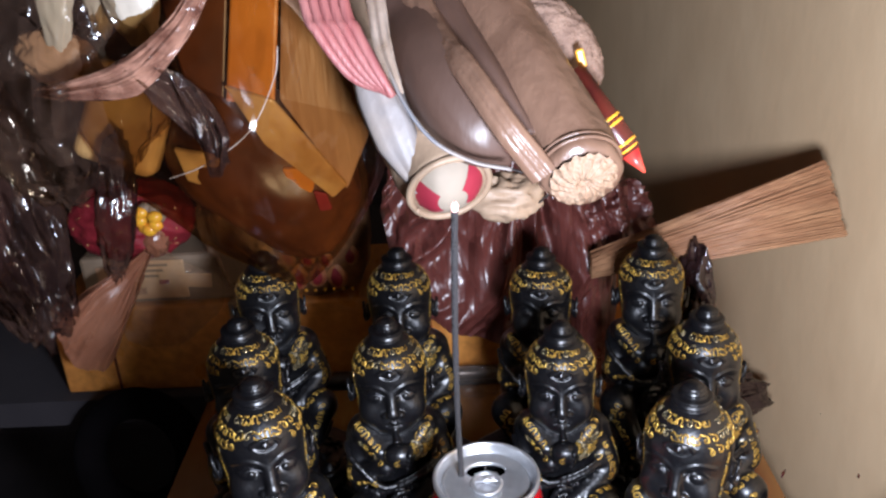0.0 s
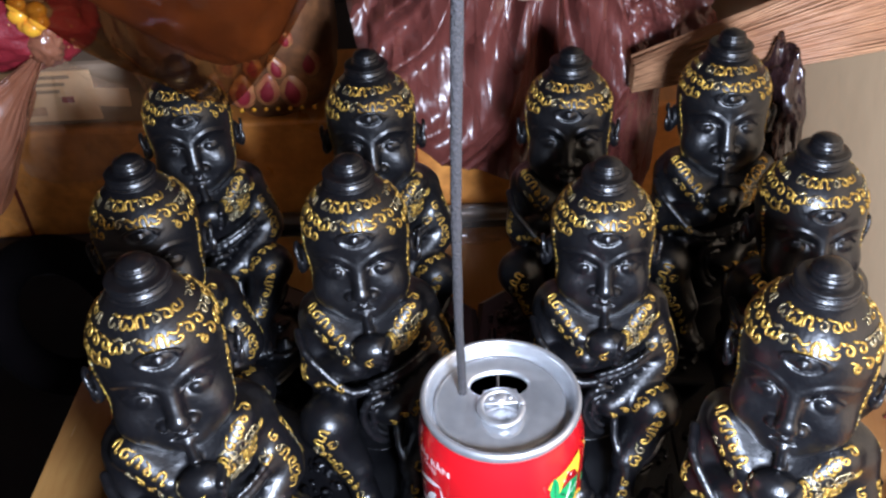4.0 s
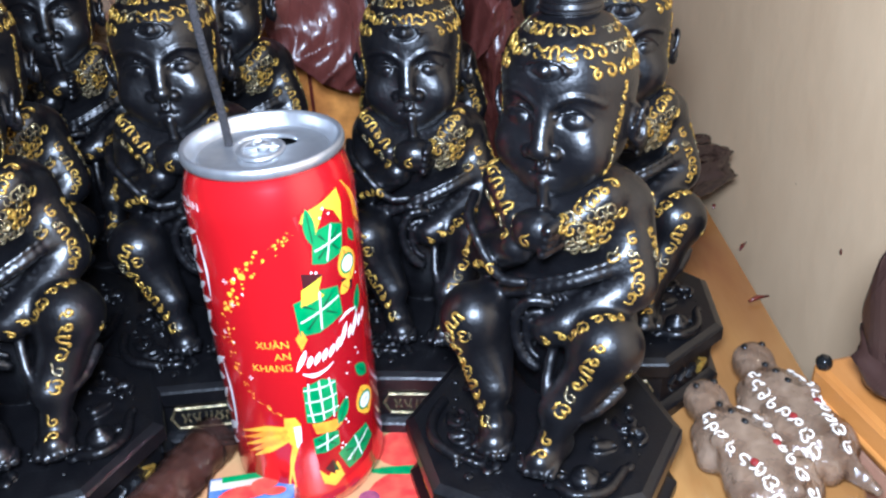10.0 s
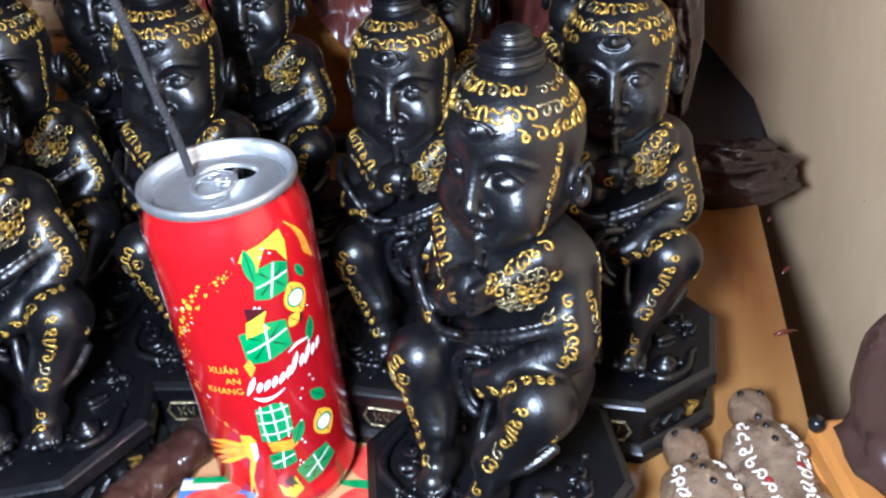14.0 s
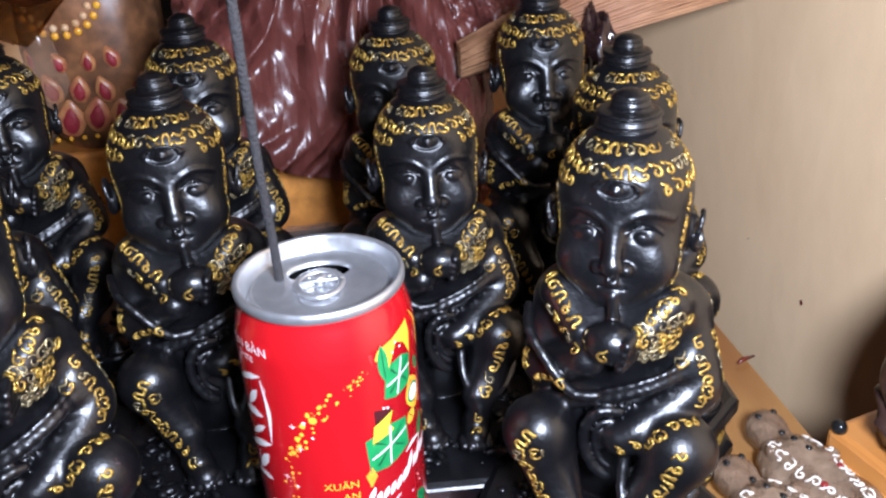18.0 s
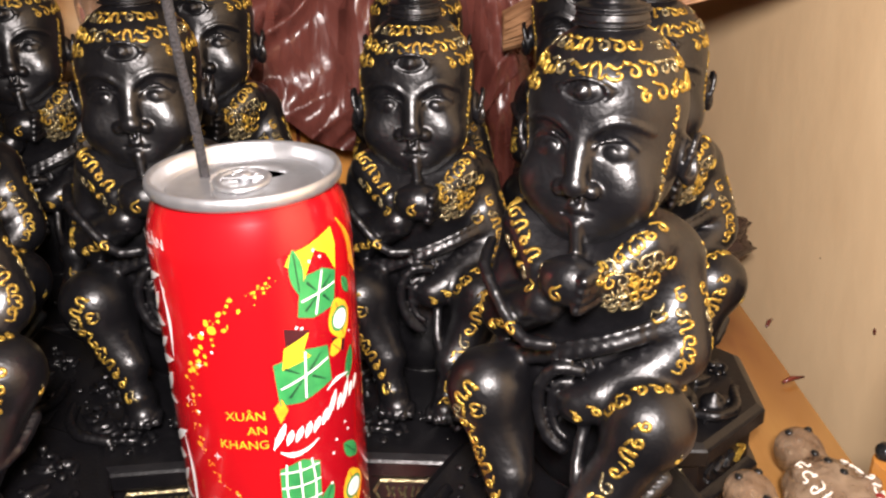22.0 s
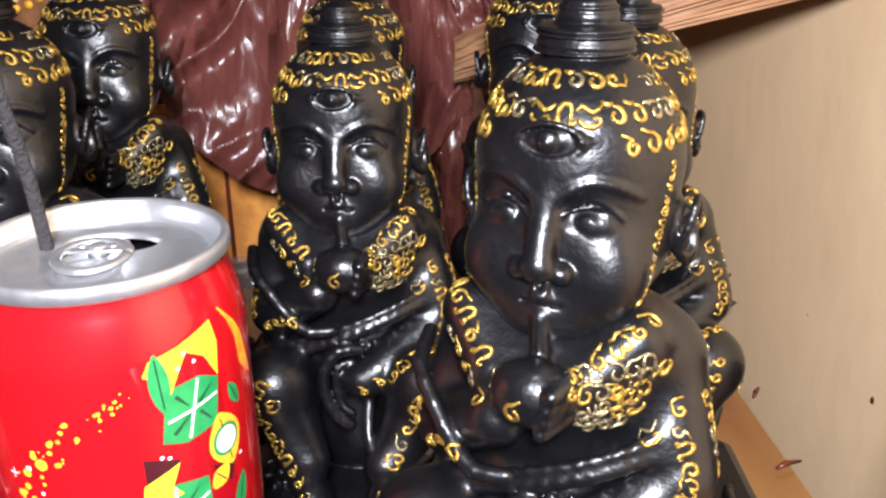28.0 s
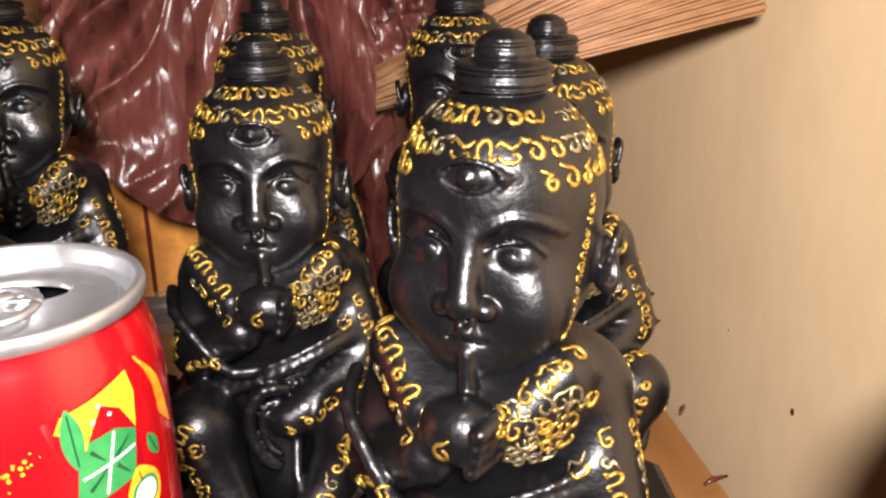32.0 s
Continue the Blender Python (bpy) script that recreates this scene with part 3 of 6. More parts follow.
def head_field(step):
    f = Field((-32, -14, 118), (32, 48, 202), step)
    # broad round crown that narrows to a small chin
    f.ball((0, 21.5, 157.5), (21.6, 21.8, 23.0), 3)
    f.ball((0.5, 18.0, 143.0), (20.2, 18.2, 19.2), 5)
    f.ball((0.5, 10.0, 132.6), (15.6, 10.8, 8.0), 5)
    f.ball((0.5, 6.0, 128.8), (10.0, 7.2, 5.6), 5)
    for s in (-1, 1):
        f.ball((s * 11.0, 6.6, 139.4), (7.8, 7.0, 8.6), 5)
    face = lambda x, z: f.front(x, z)
    for s in (-1, 1):
        # ears: a rim, a hollow and a small lobe
        f.ball((s * 22.2, 22.5, 144.2), (3.0, 4.8, 7.4), 1.0, turn=s * 14)
        f.ball((s * 24.6, 19.6, 145.2), (2.3, 3.0, 4.6), 0.6, cut=True)
        f.ball((s * 22.6, 20.4, 143.2), (1.5, 1.6, 2.2), 0.5)
        f.cord([(s * 22.4, 18.6, 141), (s * 24.0, 18.4, 146), (s * 24.8, 20.0, 150.4), (s * 24.6, 23.5, 151.2), (s * 24.6, 26, 147)], 0.8, 0.5)
        # sockets, eyeballs, lids, brows
        y = face(s * 8.3, 150)
        f.ball((s * 8.9, y - 2.3, 152.4), (7.0, 3.9, 4.0), 1.3, cut=True)
        f.ball((s * 8.5, y + 4.5, 149.4), (5.5, 4.6, 4.0), 0.6)
        f.ball((s * 8.2, y + 0.45, 149.5), (2.3, 0.9, 2.3), 0.2)
        f.almond((s * 8.5, y + 1.0, 149.5), 5.9, 3.9, 0.45, 0.4)
        f.cord([(s * 8.5 - s * 5.6, y + 1.8, 151.0), (s * 8.5 - s * 2, y + 1.0, 154.5), (s * 8.5 + s * 2, y + 1.6, 154.4), (s * 8.5 + s * 6, y + 3.4, 151.0)], 0.4, 0.4)
        f.cord([(s * 2.2, face(2.2, 154.6) + 0.7, 154.6), (s * 5.2, face(5.2, 157.0) + 0.45, 157.0), (s * 9.2, face(9.2, 158.2) + 0.35, 158.2), (s * 13.2, face(13.2, 157.2) + 0.35, 157.2), (s * 16.6, face(16.6, 154.8) + 0.5, 154.8)], 0.7, 1.1)
    y = face(0, 141.5)
    f.limb((0, y + 2.8, 156), (0.2, y - 2.3, 142.8), 2.5, 3.1, 2.2)
    f.ball((0.2, y - 2.9, 141.8), (3.8, 3.1, 2.9), 1.0)
    for s in (-1, 1):
        f.ball((s * 4.3 + 0.2, y - 0.7, 140.4), (2.5, 2.8, 2.2), 0.8)
        f.ball((s * 2.1 + 0.2, y - 3.0, 138.7), (0.9, 1.2, 0.7), 0.3, cut=True)
        f.limb((s * 1.4 + 0.3, y - 0.6, 138.2), (s * 1.2 + 0.4, y - 1.2, 135.6), 0.8, 0.7, 0.3)
        f.limb((s * 0.5 + 0.5, y - 1.1, 135.0), (s * 4.2 + 0.5, y + 1.2, 133.8), 1.3, 0.6, 0.8)
    f.ball((0.5, y + 0.1, 131.6), (3.8, 2.2, 1.6), 0.9)
    f.limb((-3.6, y - 0.8, 133.4), (4.6, y - 0.8, 133.4), 0.4, 0.4, 0.3, cut=True)
    # the eye on the brow
    y = face(0, 165.4)
    f.ball((0, y - 0.9, 165.4), (6.6, 1.9, 3.3), 0.8, cut=True)
    f.ball((0, y + 1.6, 165.4), (4.6, 2.1, 2.9), 0.5)
    f.ball((0, y - 0.3, 165.4), (2.2, 1.1, 2.2), 0.2)
    f.ball((0, y - 1.0, 165.4), (1.1, 0.8, 1.1), 0.2)
    f.almond((0, y - 0.3, 165.4), 6.7, 3.5, 0.62, 0.4)
    for s in (-1, 1):
        f.limb((s * 6.0, y + 0.7, 165.6), (s * 9.0, face(9.0, 166.2) + 0.2, 166.0), 0.6, 0.3, 0.5)
    # topknot: a wide coil with a narrow one on it
    f.ball((0, 21.5, 180.5), (9.4, 9.4, 4.2), 0.4)
    z = 179.6
    for r, h in ((10.4, 0.8), (9.7, 0.6), (10.2, 0.8), (9.8, 0.7), (10.3, 0.8), (9.9, 0.8)):
        f.ball((0.2 * math.sin(z * 3), 21.5, z), (r, r, h), 0.3)
        z += h * 1.15
    f.ball((0.3, 21.5, 185.5), (5.7, 5.7, 4.0), 0.4)
    for r, h in ((6.6, 0.7), (6.2, 0.7), (6.4, 0.8), (6.0, 0.7), (6.0, 0.8), (5.2, 0.8)):
        f.ball((0.3, 21.5, z), (r, r, h), 0.3)
        z += h * 1.1
    f.ball((0.3, 21.5, z - 0.9), (4.2, 4.2, 1.8), 0.6)
    f.limb((1.4, -2.5, 123.0), (0.8, -1.8, 130.6), 2.0, 1.7, 1.3)
    return f


def octagon_base(verts, faces, mats, z0=0.0):
    """The stepped octagonal plinth with its panels, in millimetres."""
    prof = [(46.7, 0), (47.2, 0.8), (47.2, 5.2), (46.4, 6), (44.4, 7.4), (43.2, 8.0), (43.2, 21.5), (44.0, 22.4), (46.6, 24.0), (47.2, 24.8), (47.2, 30.4), (46.4, 31.2), (44.0, 32.6)]
    c = math.cos(math.pi / 8)
    b0 = len(verts)
    for r, z in prof:
        for i in range(8):
            a = math.pi / 8 + i * math.pi / 4
            verts.append((r / c * math.cos(a), r / c * math.sin(a), z))
    for j in range(len(prof) - 1):
        for i in range(8):
            p, q = b0 + j * 8 + i, b0 + j * 8 + (i + 1) % 8
            faces.append((p, q, q + 8, p + 8))
            mats.append(0)
    faces.append(tuple(b0 + i for i in range(8))[::-1])
    faces.append(tuple(b0 + (len(prof) - 1) * 8 + i for i in range(8)))
    mats += [0, 0]

    def onface(k, u, v, out):
        """A point on side k of the plinth: u along it, v up, out from it."""
        a = -math.pi / 2 + k * math.pi / 4
        n, t = (math.cos(a), math.sin(a)), (-math.sin(a), math.cos(a))
        return ((43.2 + out) * n[0] + u * t[0], (43.2 + out) * n[1] + u * t[1], v)

    rng = random.Random(11)
    for k in range(8):
        if k % 2 == 0:
            rim = [(-14, 15), (-11.5, 10), (11.5, 10), (14, 15), (11.5, 20), (-11.5, 20), (-14, 15)]
            n0 = len(faces)
            tube_into(verts, faces, [onface(k, u, v, 0.6) for u, v in rim], 0.8, 5)
            mats += [2 if k == 0 else 0] * (len(faces) - n0)
            for i in range(9):
                u = -9 + i * 2.25
                pts = [(u + rng.uniform(-0.6, 0.6), 12.4 + j * 1.6 + rng.uniform(-0.4, 0.4)) for j in range(4)]
                n0 = len(faces)
                tube_into(verts, faces, [onface(k, a, b, 0.25) for a, b in pts], 0.55, 4)
                mats += [2] * (len(faces) - n0)
        else:
            for i in range(4):
                u, v = -10.5 + i * 7, 14.5 + rng.uniform(-1, 1)
                pts = [(u + 2.2 * math.sin(t * 1.3 + i), v - 4 + t * 1.4) for t in range(7)]
                n0 = len(faces)
                tube_into(verts, faces, [onface(k, a, b, 0.5) for a, b in pts], [0.7, 1.2, 1.5, 1.2, 1.3, 0.9, 0.5], 6)
                mats += [1 if rng.random() < 0.4 else 0] * (len(faces) - n0)


def curl(rng, w, h):
    """One or two strokes of a rounded decorative curl that fills w by h."""
    arc = lambda cx, cy, rx, ry, a0, a1, n=9: [(cx + rx * math.cos(radians(a0 + (a1 - a0) * i / n)), cy + ry * math.sin(radians(a0 + (a1 - a0) * i / n))) for i in range(n + 1)]
    spiral = lambda cx, cy, r0, r1, a0, a1, n=13: [(cx + (r0 + (r1 - r0) * i / n) * math.cos(radians(a0 + (a1 - a0) * i / n)), cy + (r0 + (r1 - r0) * i / n) * math.sin(radians(a0 + (a1 - a0) * i / n))) for i in range(n + 1)]
    kind = rng.randrange(7)
    if kind == 0:
        s = [[(0.52, 0.50), (0.30, 0.40)] + spiral(0.0, -0.06, 0.44, 0.16, 70, 430)]
    elif kind == 1:
        s = [arc(-0.25, -0.12, 0.25, 0.34, 100, 375, 9) + arc(0.27, -0.12, 0.25, 0.34, 185, 440, 9), [(-0.42, 0.36), (-0.18, 0.50), (0.06, 0.36), (0.30, 0.46)]]
    elif kind == 2:
        s = [spiral(-0.12, 0.02, 0.10, 0.36, -60, 300, 11) + [(0.34, -0.36), (0.50, -0.12), (0.56, 0.30)]]
    elif kind == 3:
        s = [arc(-0.32, -0.34, 0.12, 0.13, 250, -40, 6) + arc(-0.02, 0.04, 0.28, 0.40, 190, 20, 8) + arc(0.36, -0.30, 0.13, 0.15, 150, 380, 6)]
    elif kind == 4:
        s = [spiral(-0.06, -0.16, 0.12, 0.32, 30, 450, 14) + [(0.20, 0.30), (0.48, 0.42)]]
    elif kind == 5:
        s = [[(-0.54, 0.12), (-0.34, 0.36), (-0.10, 0.20), (0.14, 0.10), (0.36, 0.26), (0.54, 0.50)], arc(0.0, -0.22, 0.44, 0.24, 160, 400, 9) + [(0.10, -0.16)]]
    else:
        s = [spiral(0.10, -0.04, 0.40, 0.14, 110, -250) , [(-0.48, 0.50), (-0.22, 0.36), (0.0, 0.44)]]
    tilt = rng.uniform(-0.2, 0.2)
    flip = rng.choice((1, 1, -1))
    return [[(u * w * flip, (v + tilt * u) * h) for u, v in st] for st in s]


def gold_curls(bvh, verts, faces, mats):
    """Rows of raised gold curls laid on the figure's surface."""
    rng = random.Random(21)
    jobs = []

    def row(pts, size, gap=1.12, count=None, fat=0.6, worn=0.12, up=None):
        line = curve_pts(pts, 60)
        lens = [0.0]
        for a, b in zip(line, line[1:]):
            lens.append(lens[-1] + (b - a).length)
        n = count or max(1, int(lens[-1] / (size * gap)))
        for i in range(n):
            s = (i + 0.5) * lens[-1] / n
            j = max(k for k in range(len(lens)) if lens[k] <= s)
            j = min(j, len(line) - 2)
            p = line[j].lerp(line[j + 1], (s - lens[j]) / max(1e-6, lens[j + 1] - lens[j]))
            jobs.append((p, (line[j + 1] - line[j]).normalized(), size, fat, worn, up))

    ring = lambda z, r, a0, a1, n=9: [(r * math.sin(radians(a0 + (a1 - a0) * i / n)), 21.5 - r * math.cos(radians(a0 + (a1 - a0) * i / n)), z) for i in range(n + 1)]
    Z = Vector((0, 0, 1))
    row(ring(176.6, 14, -52, 52), 4.1, count=6, up=Z, fat=0.56)
    row(ring(175.6, 15, 64, 150), 3.2, 1.3, up=Z, fat=0.34, worn=0.5)
    row(ring(175.6, 15, -150, -64), 3.2, 1.3, up=Z, fat=0.34, worn=0.5)
    row(ring(170.8, 19, -130, 130), 4.5, 1.02, up=Z, fat=0.60)
    row(ring(165.2, 21, 38, 130), 4.5, 1.02, up=Z, fat=0.60)
    row(ring(165.2, 21, -130, -42), 4.5, 1.02, up=Z, fat=0.60)
    for s in (-1, 1):
        row([(s * 22, 15, 161), (s * 21.5, 13, 151), (s * 19.5, 10, 142), (s * 16, 7.5, 133)], 1.9, 1.15, fat=0.36, worn=0.25)
        # collar and the backs of the shoulders
        row([(s * 22, 9, 131), (s * 17, -1, 129), (s * 11, -6, 124), (s * 6, -9, 118)], 4.3, 0.98, fat=0.58)
        row([(s * 30, 22, 122), (s * 34, 26, 110), (s * 33, 24, 98)], 3.4, 1.2, fat=0.45, worn=0.35)
    row([(-23, 0, 122), (-15, -6, 117), (-8, -10, 113)], 3.9, 1.0, fat=0.45, worn=0.4)
    row([(-27, 4, 113), (-29, 2, 105), (-28, -1, 97)], 3.4, 1.1, fat=0.5)
    row([(-26, -5, 95.5), (-18, -9, 98.5), (-11, -13, 103)], 4.0, 1.05)
    row([(-2.5, -16, 115), (3.0, -16.5, 116.5)], 4.6, count=1, fat=0.62)
    row([(29, 3, 121), (32, 0, 112), (34, 0, 102), (32, -3, 95), (27, -7, 90), (19, -12, 86), (11, -15, 82)], 3.9, 1.05, fat=0.56)
    row([(35, 12, 116), (38, 13, 106), (39, 12, 96)], 3.4, 1.15, fat=0.45, worn=0.35)
    row([(6.0, -16, 79.5), (9.0, -15, 80)], 3.8, count=1, fat=0.62)
    # dense worn relief on the breast
    for i in range(5):
        row([(9 + i * 0.4, -5, 121.0 - i * 3.6), (15, -3, 122.0 - i * 3.6), (24, 3, 123.5 - i * 3.6)], 4.6, 0.72, fat=0.52, worn=0.66)
    # legs
    row([(-21, -21, 87), (-24.5, -20, 77), (-20, -24, 66), (-14, -27, 56), (-9.5, -28, 47)], 4.2, 1.0)
    row([(-19, -22, 82), (-18, -22, 76)], 4.0, count=1)
    row([(27, -17, 88), (24.5, -20, 79), (20, -23, 69), (16, -26, 60)], 4.7, 0.98, fat=0.66)
    row([(14, -29, 53), (12, -31, 46)], 4.2, count=2, fat=0.62)
    row([(33, -14, 78), (35, -10, 72)], 2.8, count=1, fat=0.4, worn=0.5)
    for p, t, size, fat, worn, up in jobs:
        loc, nor, _, _ = bvh.find_nearest(p)
        if loc is None:
            continue
        t = (t - nor * t.dot(nor)).normalized()
        b = nor.cross(t)
        if up is not None and b.dot(up) < 0 or up is None and b.z < 0:
            b = -b
        for st in curl(rng, size, size * 1.08):
            line, nors = [], []
            for u, v in st:
                q, n2, _, dist = bvh.find_nearest(loc + t * u + b * v)
                if dist > 3.5:
                    continue
                line.append(q + n2 * 0.1)
                nors.append(n2)
            if len(line) < 3:
                continue
            n0 = len(faces)
            w = [0.9 * fat * (0.62 + 0.5 * math.sin(math.pi * i / (len(line) - 1))) * rng.uniform(0.82, 1.18) for i in range(len(line))]
            tube_into(verts, faces, line, w, 5, 0.75, nors)
            mats += [2 if rng.random() < worn else 1] * (len(faces) - n0)


def statue_mesh():
    from mathutils.bvhtree import BVHTree
    verts, quads = body_field(0.8).mesh()
    hv, hq = head_field(0.46).mesh()
    quads = np.concatenate([quads, hq + len(verts)])
    verts = np.concatenate([verts, hv])
    vl = [Vector(p) for p in verts]
    bvh = BVHTree.FromPolygons(vl, quads.tolist())
    fl, ml = quads.tolist(), [0] * len(quads)
    octagon_base(vl, fl, ml)
    flat0 = len(quads)
    flat1 = len(fl)
    gold_curls(bvh, vl, fl, ml)
    me = bpy.data.meshes.new("statue")
    me.from_pydata([tuple(c * 0.001 for c in p) for p in vl], [], fl)
    for m in (BLACK, GOLD, DULL_GOLD):
        me.materials.append(m)
    me.polygons.foreach_set("material_index", ml)
    smooth = np.ones(len(fl), bool)
    smooth[flat0:flat1] = False
    me.polygons.foreach_set("use_smooth", smooth)
    me.update()
    return me


STATUE = statue_mesh()
STATUES = [  # x, y of the plinth, turn, size
    (-0.0995, 0.3415, 20, 1.04), (0.0985, 0.3320, -29, 1.012),
    (-0.1275, 0.4185, 14, 1.0), (-0.0432, 0.4080, 5, 1.005), (0.0530, 0.4100, -5, 0.965), (0.1380, 0.4135, -4, 0.985),
    (-0.1310, 0.5110, 13, 1.0), (-0.0425, 0.4995, 2, 1.015), (0.0500, 0.5015, -8, 0.99), (0.1250, 0.5015, -7, 1.015),
]
for x, y, turn, size in STATUES:
    st = new("statue", STATUE)
    st.matrix_world = pose(x, y, 0, 0, 0, turn) @ Matrix.Diagonal((size, size, size, 1))
    tagged(st, "black lacquered seated statue with gold curls on an octagonal plinth", "statue", "statues on the altar table")

# ---- the setting ----
WALL_TURN = 12  # degrees by which the plaster wall and the box beside it slant


def slab(name, x0, x1, y0, y1, z0, z1, mat, label):
    bm = box_bm(x1 - x0, y1 - y0, z1 - z0, 0, pose((x0 + x1) / 2, (y0 + y1) / 2, (z0 + z1) / 2))
    return tagged(part(name, bm, mat, smooth=False), label, "wall" if "wall" in name else name, kind="structure")


wall = box_bm(0.12, 3.0, 2.7, 0, pose(0.289, 0.515, 0.85, 0, 0, WALL_TURN) @ pose(0.06, -0.55, 0))
plaster = tagged(part("wall_east", wall, WALL, smooth=False), "cream limewashed plaster wall beside the table", "wall", kind="structure")
# back wall and floor: the room's darkness is put into their colour
slab("wall_north", -1.8, 0.30, 1.3, 1.42, -0.5, 2.2, DARK, "wall behind the hanging bags, coloured dark for the unlit room")
# west and south walls and ceiling: out of view, added as reflectors
slab("wall_west", -1.92, -1.8, -1.2, 1.42, -0.5, 2.2, ROOM, "unseen pale side wall added to bounce the torch's light")
slab("wall_south", -1.92, 0.80, -1.32, -1.2, -0.5, 2.2, ROOM, "unseen pale wall behind the camera added to bounce light")
slab("floor", -1.92, 0.80, -1.32, 1.5, -0.56, -0.5, DARK, "floor coloured near-black for the unlit room")
slab("ceiling", -1.92, 0.80, -1.32, 1.5, 2.2, 2.26, ROOM, "unseen pale ceiling added to bounce light")

for x, y, z, r in ((0.289, 0.515, -0.008, 0.0013), (0.2785, 0.566, 0.012, 0.0009)):
    mark = bmesh.new()
    bmesh.ops.create_uvsphere(mark, u_segments=10, v_segments=6, radius=1.0, matrix=pose(x, y, z, 0, 0, WALL_TURN) @ Matrix.Diagonal((0.0004, r, r * 1.6, 1)))
    part("stain", mark, MAROON, plaster, "small dark stain")

# altar table
table = thing("altar_table", "small varnished wooden altar table with rounded front corners", "table", pose(0, 0.47, -0.5))
bm = bmesh.new()
X0, X1, Y0, Y1, RC = -0.229, 0.2235, 0.2945, 0.645, 0.038
outline = []
for cx, cy, a0 in ((X1 - RC, Y0 + RC, -90), (X1 - 0.01, Y1 - 0.01, 0), (X0 + 0.01, Y1 - 0.01, 90), (X0 + RC, Y0 + RC, 180)):
    r = RC if cy < 0.4 else 0.01
    for i in range(9):
        a = radians(a0 + 90 * i / 8)
        outline.append((cx + r * math.cos(a), cy + r * math.sin(a)))
low = [bm.verts.new((x, y, -0.018)) for x, y in outline]
top = [bm.verts.new((x, y, 0.0)) for x, y in outline]
bm.faces.new(low[::-1])
bm.faces.new(top)
for i in range(len(outline)):
    j = (i + 1) % len(outline)
    bm.faces.new((low[i], low[j], top[j], top[i]))
bmesh.ops.bevel(bm, geom=[e for e in bm.edges if abs(e.verts[0].co.z - e.verts[1].co.z) < 1e-6], offset=0.004, segments=3, affect="EDGES", profile=0.5)
part("tabletop", bm, TABLE_WOOD, table, smooth=False).matrix_parent_inverse = table.matrix_world.inverted()
for x in (X0 + 0.04, X1 - 0.04):
    for y in (Y0 + 0.05, Y1 - 0.04):
        part("leg", box_bm(0.035, 0.035, 0.48, 0.004, pose(x, y, -0.26)), TABLE_WOOD, table, smooth=False).matrix_parent_inverse = table.matrix_world.inverted()

# ---- the drinks can with the incense stick ----
CAN = (0.0076, 0.3479)
can = thing("drinks_can", "red slim aluminium drinks can, opened, with green and yellow festive print", "can", pose(*CAN, 0))
R = 0.0288
prof = [(0.019, 0.004), (0.0205, 0.0008), (0.0225, 0.0), (0.0240, 0.0012), (0.0262, 0.0060), (0.0280, 0.0098), (R, 0.0130), (R, 0.1270), (0.0285, 0.1295), (0.0276, 0.1335), (0.0264, 0.1375), (0.0256, 0.1395), (0.0254, 0.1410)]
body = part("body", lathe_bm(prof, 128, False), RED, can)
part("liner", lathe_bm([(0.018, 0.006), (0.0255, 0.012), (0.0280, 0.016), (0.0280, 0.126), (0.0245, 0.1385)], 64, False), GEM_BLACK, can, "dark inside of the can")
part("base", lathe_bm([(0.0001, 0.008), (0.012, 0.0068), (0.019, 0.004), (0.0205, 0.0009), (0.0226, 0.00005)], 64, False), ALU, can)
prof = [(0.0255, 0.1408), (0.0266, 0.1412), (0.0271, 0.1420), (0.0272, 0.1436), (0.0268, 0.1447), (0.0260, 0.1450), (0.0252, 0.1446), (0.0249, 0.1436), (0.0246, 0.1408), (0.0236, 0.1384), (0.0230, 0.1380), (0.0224, 0.1384), (0.0221, 0.1402), (0.0214, 0.1408)]
lid = part("lid", lathe_bm(prof, 128, False), ALU, can, "brushed aluminium can lid")
# the lid's panel, with the mouth torn open
bm = bmesh.new()
N = 96
outer, mid, inner, lip = [], [], [], []
for i in range(N):
    a = 2 * math.pi * i / N
    c, s = math.cos(a), math.sin(a)
    outer.append(bm.verts.new((0.0214 * c, 0.0214 * s, 0.1408)))
    mid.append(bm.verts.new((0.0112 * c, 0.0072 * s + 0.0085, 0.1406)))
    inner.append(bm.verts.new((0.0102 * c, 0.0062 * s + 0.0085, 0.1401)))
    lip.append(bm.verts.new((0.0100 * c, 0.0060 * s + 0.0085, 0.1390)))
for x, y in ((outer, mid), (mid, inner), (inner, lip)):
    for i in range(N):
        bm.faces.new((x[i], x[(i + 1) % N], y[(i + 1) % N], y[i]))
part("panel", bm, ALU, can)
part("mouth_flap", tube_bm([(0, 0.0140, 0.139), (0, 0.0138, 0.132), (0, 0.012, 0.126)], [0.004, 0.005, 0.003], 12, 0.12), STEEL, can)
# ring pull: a raised frame with a finger hole, a rivet and a bead on the panel
ring = [(0.0070 * math.cos(t), -0.0035 + 0.0080 * math.sin(t) * (1 if math.sin(t) < 0 else 0.85), 0.1424 + 0.0004 * math.sin(t)) for t in np.linspace(0, 2 * math.pi, 40)]
pull = part("ring_pull", tube_bm(ring, 0.00125, 8, 0.7), ALU, can)
part("nose_plate", box_bm(0.0115, 0.0062, 0.0008, 0.0003, pose(0, 0.0005, 0.1425)), ALU, pull)
part("rivet", lathe_bm([(0.0022, 0.1408), (0.0022, 0.1428), (0.0016, 0.1434), (0.0002, 0.1436)], 24), ALU, can)
for x in (-0.0032, 0.0032):
    part("dimple", lathe_bm([(0.0010, 0.1428), (0.0008, 0.1432), (0.0001, 0.1433)], 12), ALU, pull, at=None).location.x = x
